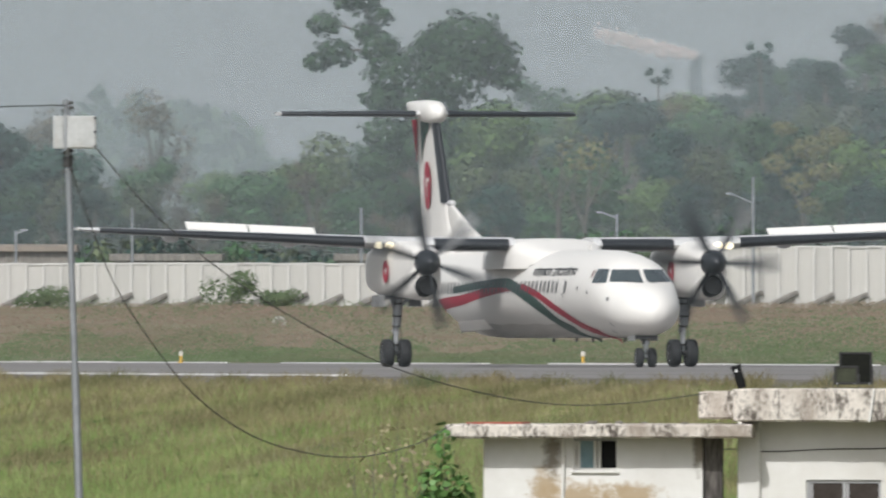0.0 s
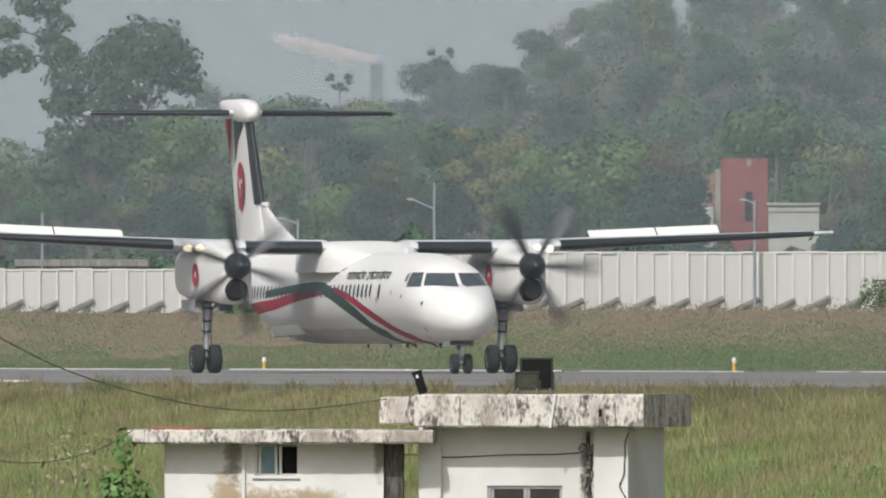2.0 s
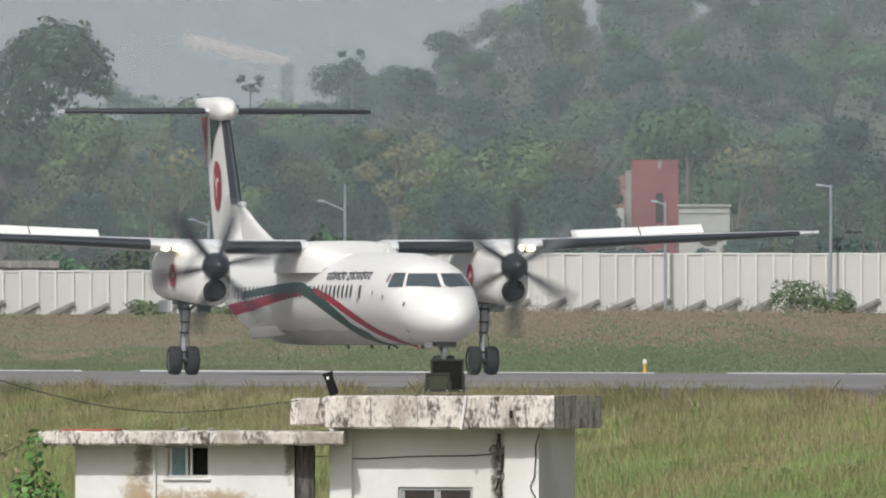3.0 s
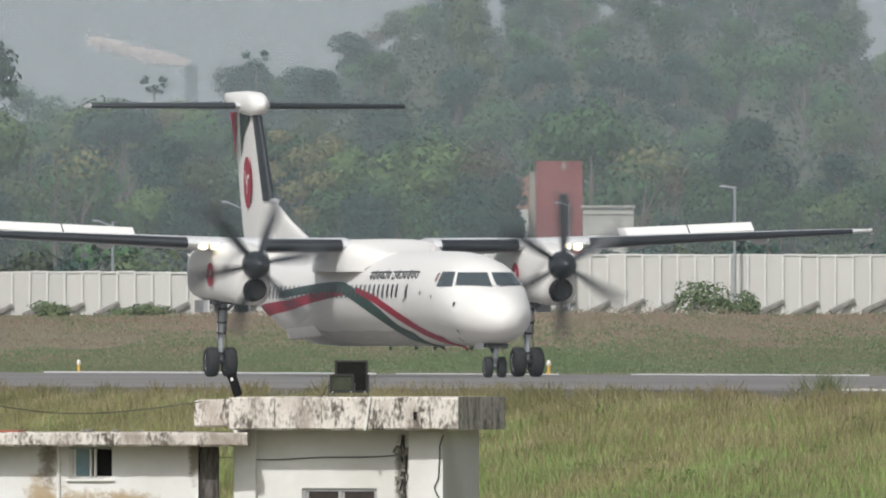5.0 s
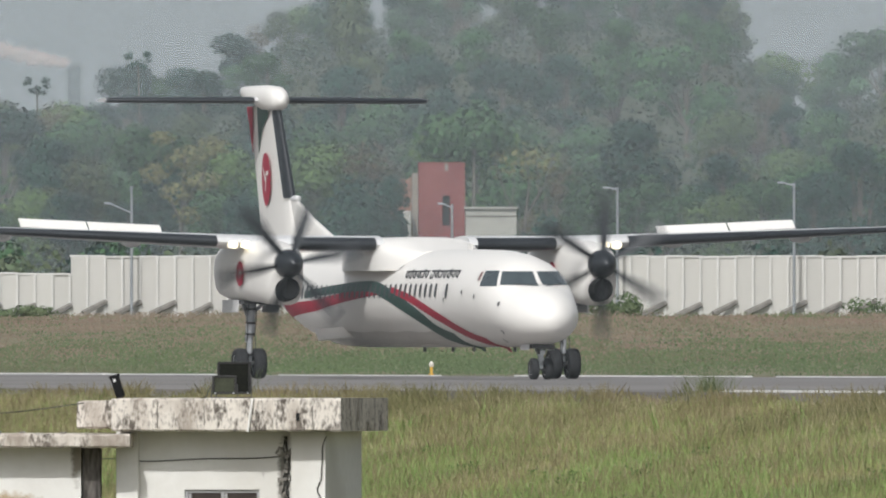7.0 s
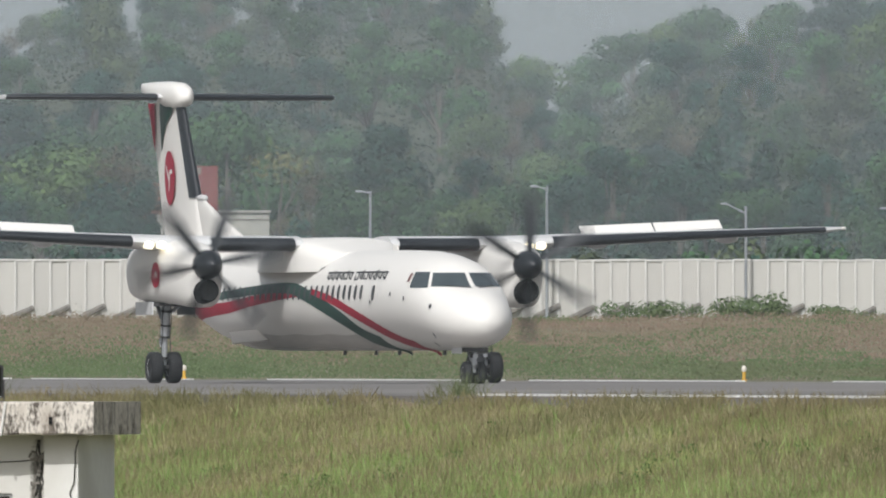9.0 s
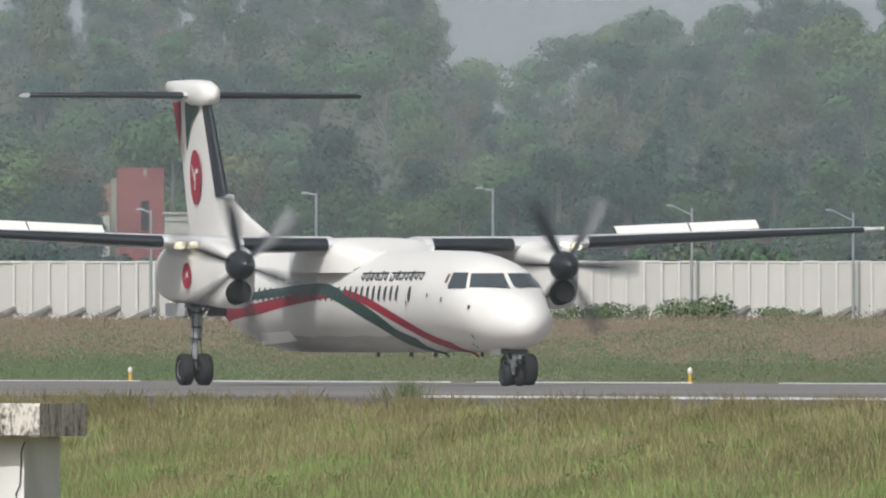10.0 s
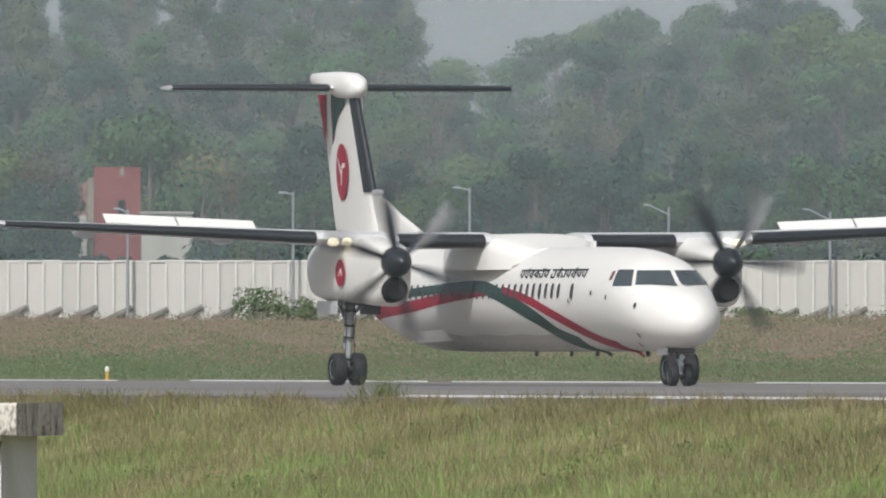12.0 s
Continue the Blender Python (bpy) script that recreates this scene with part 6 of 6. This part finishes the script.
def build_smoke(cx, d, zt):
    """A drifting plume of loose puffs of fine flecks, thinning to the left."""
    rng = np.random.default_rng(17)
    root = empty("smoke_plume", pose(cx, d - 4, zt), "pale pinkish smoke drifting from the chimney", "smoke")
    mat = material("pinkish_smoke", (0.80, 0.63, 0.57), (0.72, 0.58, 0.53), 1.0, scale=0.2, fine=1, spec=0.0)
    for i in range(9):
        t = (i + 0.3) / 9
        n = int(300 * (1.08 - t) ** 0.7)
        r = 0.6 + 2.3 * t ** 0.6 * (1.1 - 0.6 * t)
        c = rng.normal(0, 0.42, (n, 3)) * np.array([1.5 * r, r, 0.8 * r])
        u, v = rng.normal(size=(n, 3)), rng.normal(size=(n, 3))
        u[:, 1] *= 0.25
        v[:, 1] *= 0.25
        u /= np.linalg.norm(u, axis=1, keepdims=True)
        v /= np.linalg.norm(v, axis=1, keepdims=True)
        s = rng.uniform(0.16, 0.42, n)[:, None]
        P = np.stack([c - u * s, c - v * s, c + u * s, c + v * s], 1).reshape(-1, 3)
        ob = new("puff", raw_mesh("puff", P, np.arange(4 * n).reshape(-1, 4), mat))
        ob.parent = root
        ob.matrix_basis = pose(-18.5 * t - 0.4, 0, 0.5 + 4.6 * t ** 1.25)
        ob["kind"] = "stuff"
    return root


M["paleglass"] = material("pale_blue_glass", (0.20, 0.30, 0.33), (0.14, 0.22, 0.25), 0.12, scale=3, fine=9)
M["bezel"] = material("worn_black_rim", (0.010, 0.010, 0.010), (0.024, 0.024, 0.023), 0.5, scale=5, fine=20)
M["lampglass"] = material("dark_lamp_glass", (0.009, 0.010, 0.009), (0.016, 0.017, 0.013), 0.7, scale=6, fine=20, spec=0.1)
# leaf colour darkened to put shade into the gaps of the wood
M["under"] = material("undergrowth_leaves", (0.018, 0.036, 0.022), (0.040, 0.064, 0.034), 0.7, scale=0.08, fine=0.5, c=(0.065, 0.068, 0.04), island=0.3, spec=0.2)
M["cement"] = material("bare_cement_render", (0.33, 0.285, 0.235), (0.26, 0.225, 0.19), 0.9, scale=1, fine=5)
M["brownpane"] = material("dark_brown_pane", (0.035, 0.028, 0.024), (0.06, 0.05, 0.044), 0.25, scale=3, fine=9, spec=0.3)
M["dun"] = material("dusty_brown_sheet", (0.30, 0.255, 0.21), (0.23, 0.20, 0.17), 0.9, scale=1, fine=4)
M["greenglass"] = material("murky_green_glass", (0.055, 0.06, 0.04), (0.035, 0.04, 0.026), 0.45, scale=6, fine=20, spec=0.2)
M["lens"] = material("pale_lamp_lens", (0.75, 0.70, 0.62), None, 0.2)
M["wallgrey"] = material("pale_weathered_render", (0.50, 0.49, 0.44), (0.40, 0.39, 0.35), 0.9, scale=1, fine=4, c=(0.3, 0.29, 0.26))
M["store_plaster"] = stained(stained(M["plaster"], ((1.55, -1.78, 0.75, 0.30), (2.35, -1.72, 0.5, 0.22), (0.98, -1.65, 0.28, 0.40)), (0.40, 0.30, 0.18), "x"), ((1.10, -1.05, 0.16, 0.42), (3.45, -0.95, 0.12, 0.4)), (0.22, 0.19, 0.15), "damp_stained_plaster")
M["room_plaster"] = stained(M["plaster"], ((-0.72, -1.35, 0.10, 0.75), (-3.35, -0.75, 0.22, 0.25)), (0.13, 0.12, 0.10), "black_streaked_plaster")
build_huts()
build_pole()
build_foreground_plants()
stack_top = build_far_things()
smoke = build_smoke(*stack_top)
build_woods()
build_grass()


# ---------------------------------------------------------------- what moves
TAXI = [  # seconds, x, y, heading in degrees
    (0.0, -8.23, 562.71, 13.65), (0.5, -7.20, 558.73, 13.40), (1.0, -6.17, 554.78, 13.21), (1.5, -5.10, 550.86, 13.08), (2.0, -4.12, 546.98, 13.00),
    (2.5, -3.07, 543.13, 12.96), (3.0, -2.09, 539.31, 12.97), (3.5, -1.10, 535.53, 13.02), (5.5, 2.77, 520.71, 13.50), (6.0, 3.78, 517.09, 13.66),
    (6.5, 4.77, 513.50, 13.84), (7.0, 5.80, 509.94, 14.02), (7.5, 6.82, 506.41, 14.19), (9.5, 11.07, 492.64, 14.81), (10.0, 12.12, 489.27, 14.91),
    (10.5, 13.19, 485.94, 14.99), (11.0, 14.26, 482.64, 15.03), (11.5, 15.32, 479.38, 15.03), (12.0, 16.36, 476.14, 14.99)]


def motions():
    walk(aircraft, [(t, pose(x, y, 0.0, 0, 0, h - 90.0)) for t, x, y, h in TAXI])
    steps = range(0, 361)
    for k, prop in enumerate(PROPS):
        base = prop.matrix_basis.copy()
        walk(prop, [(i / 30, base @ pose(0, 0, 0, 10.0 + 17 * k + 79.0 * i, 0, 0)) for i in steps])
    s0 = smoke.matrix_basis.copy()
    walk(smoke, [(0.0, s0), (12.0, pose(-2.2, 0, 0.5) @ s0)])
    for wheel, r in WHEELS:
        base = wheel.matrix_basis.copy()
        turn = math.degrees(7.6 / r)
        walk(wheel, [(i / 30, base @ pose(0, 0, 0, 0, turn * i / 30, 0)) for i in steps])


motions()
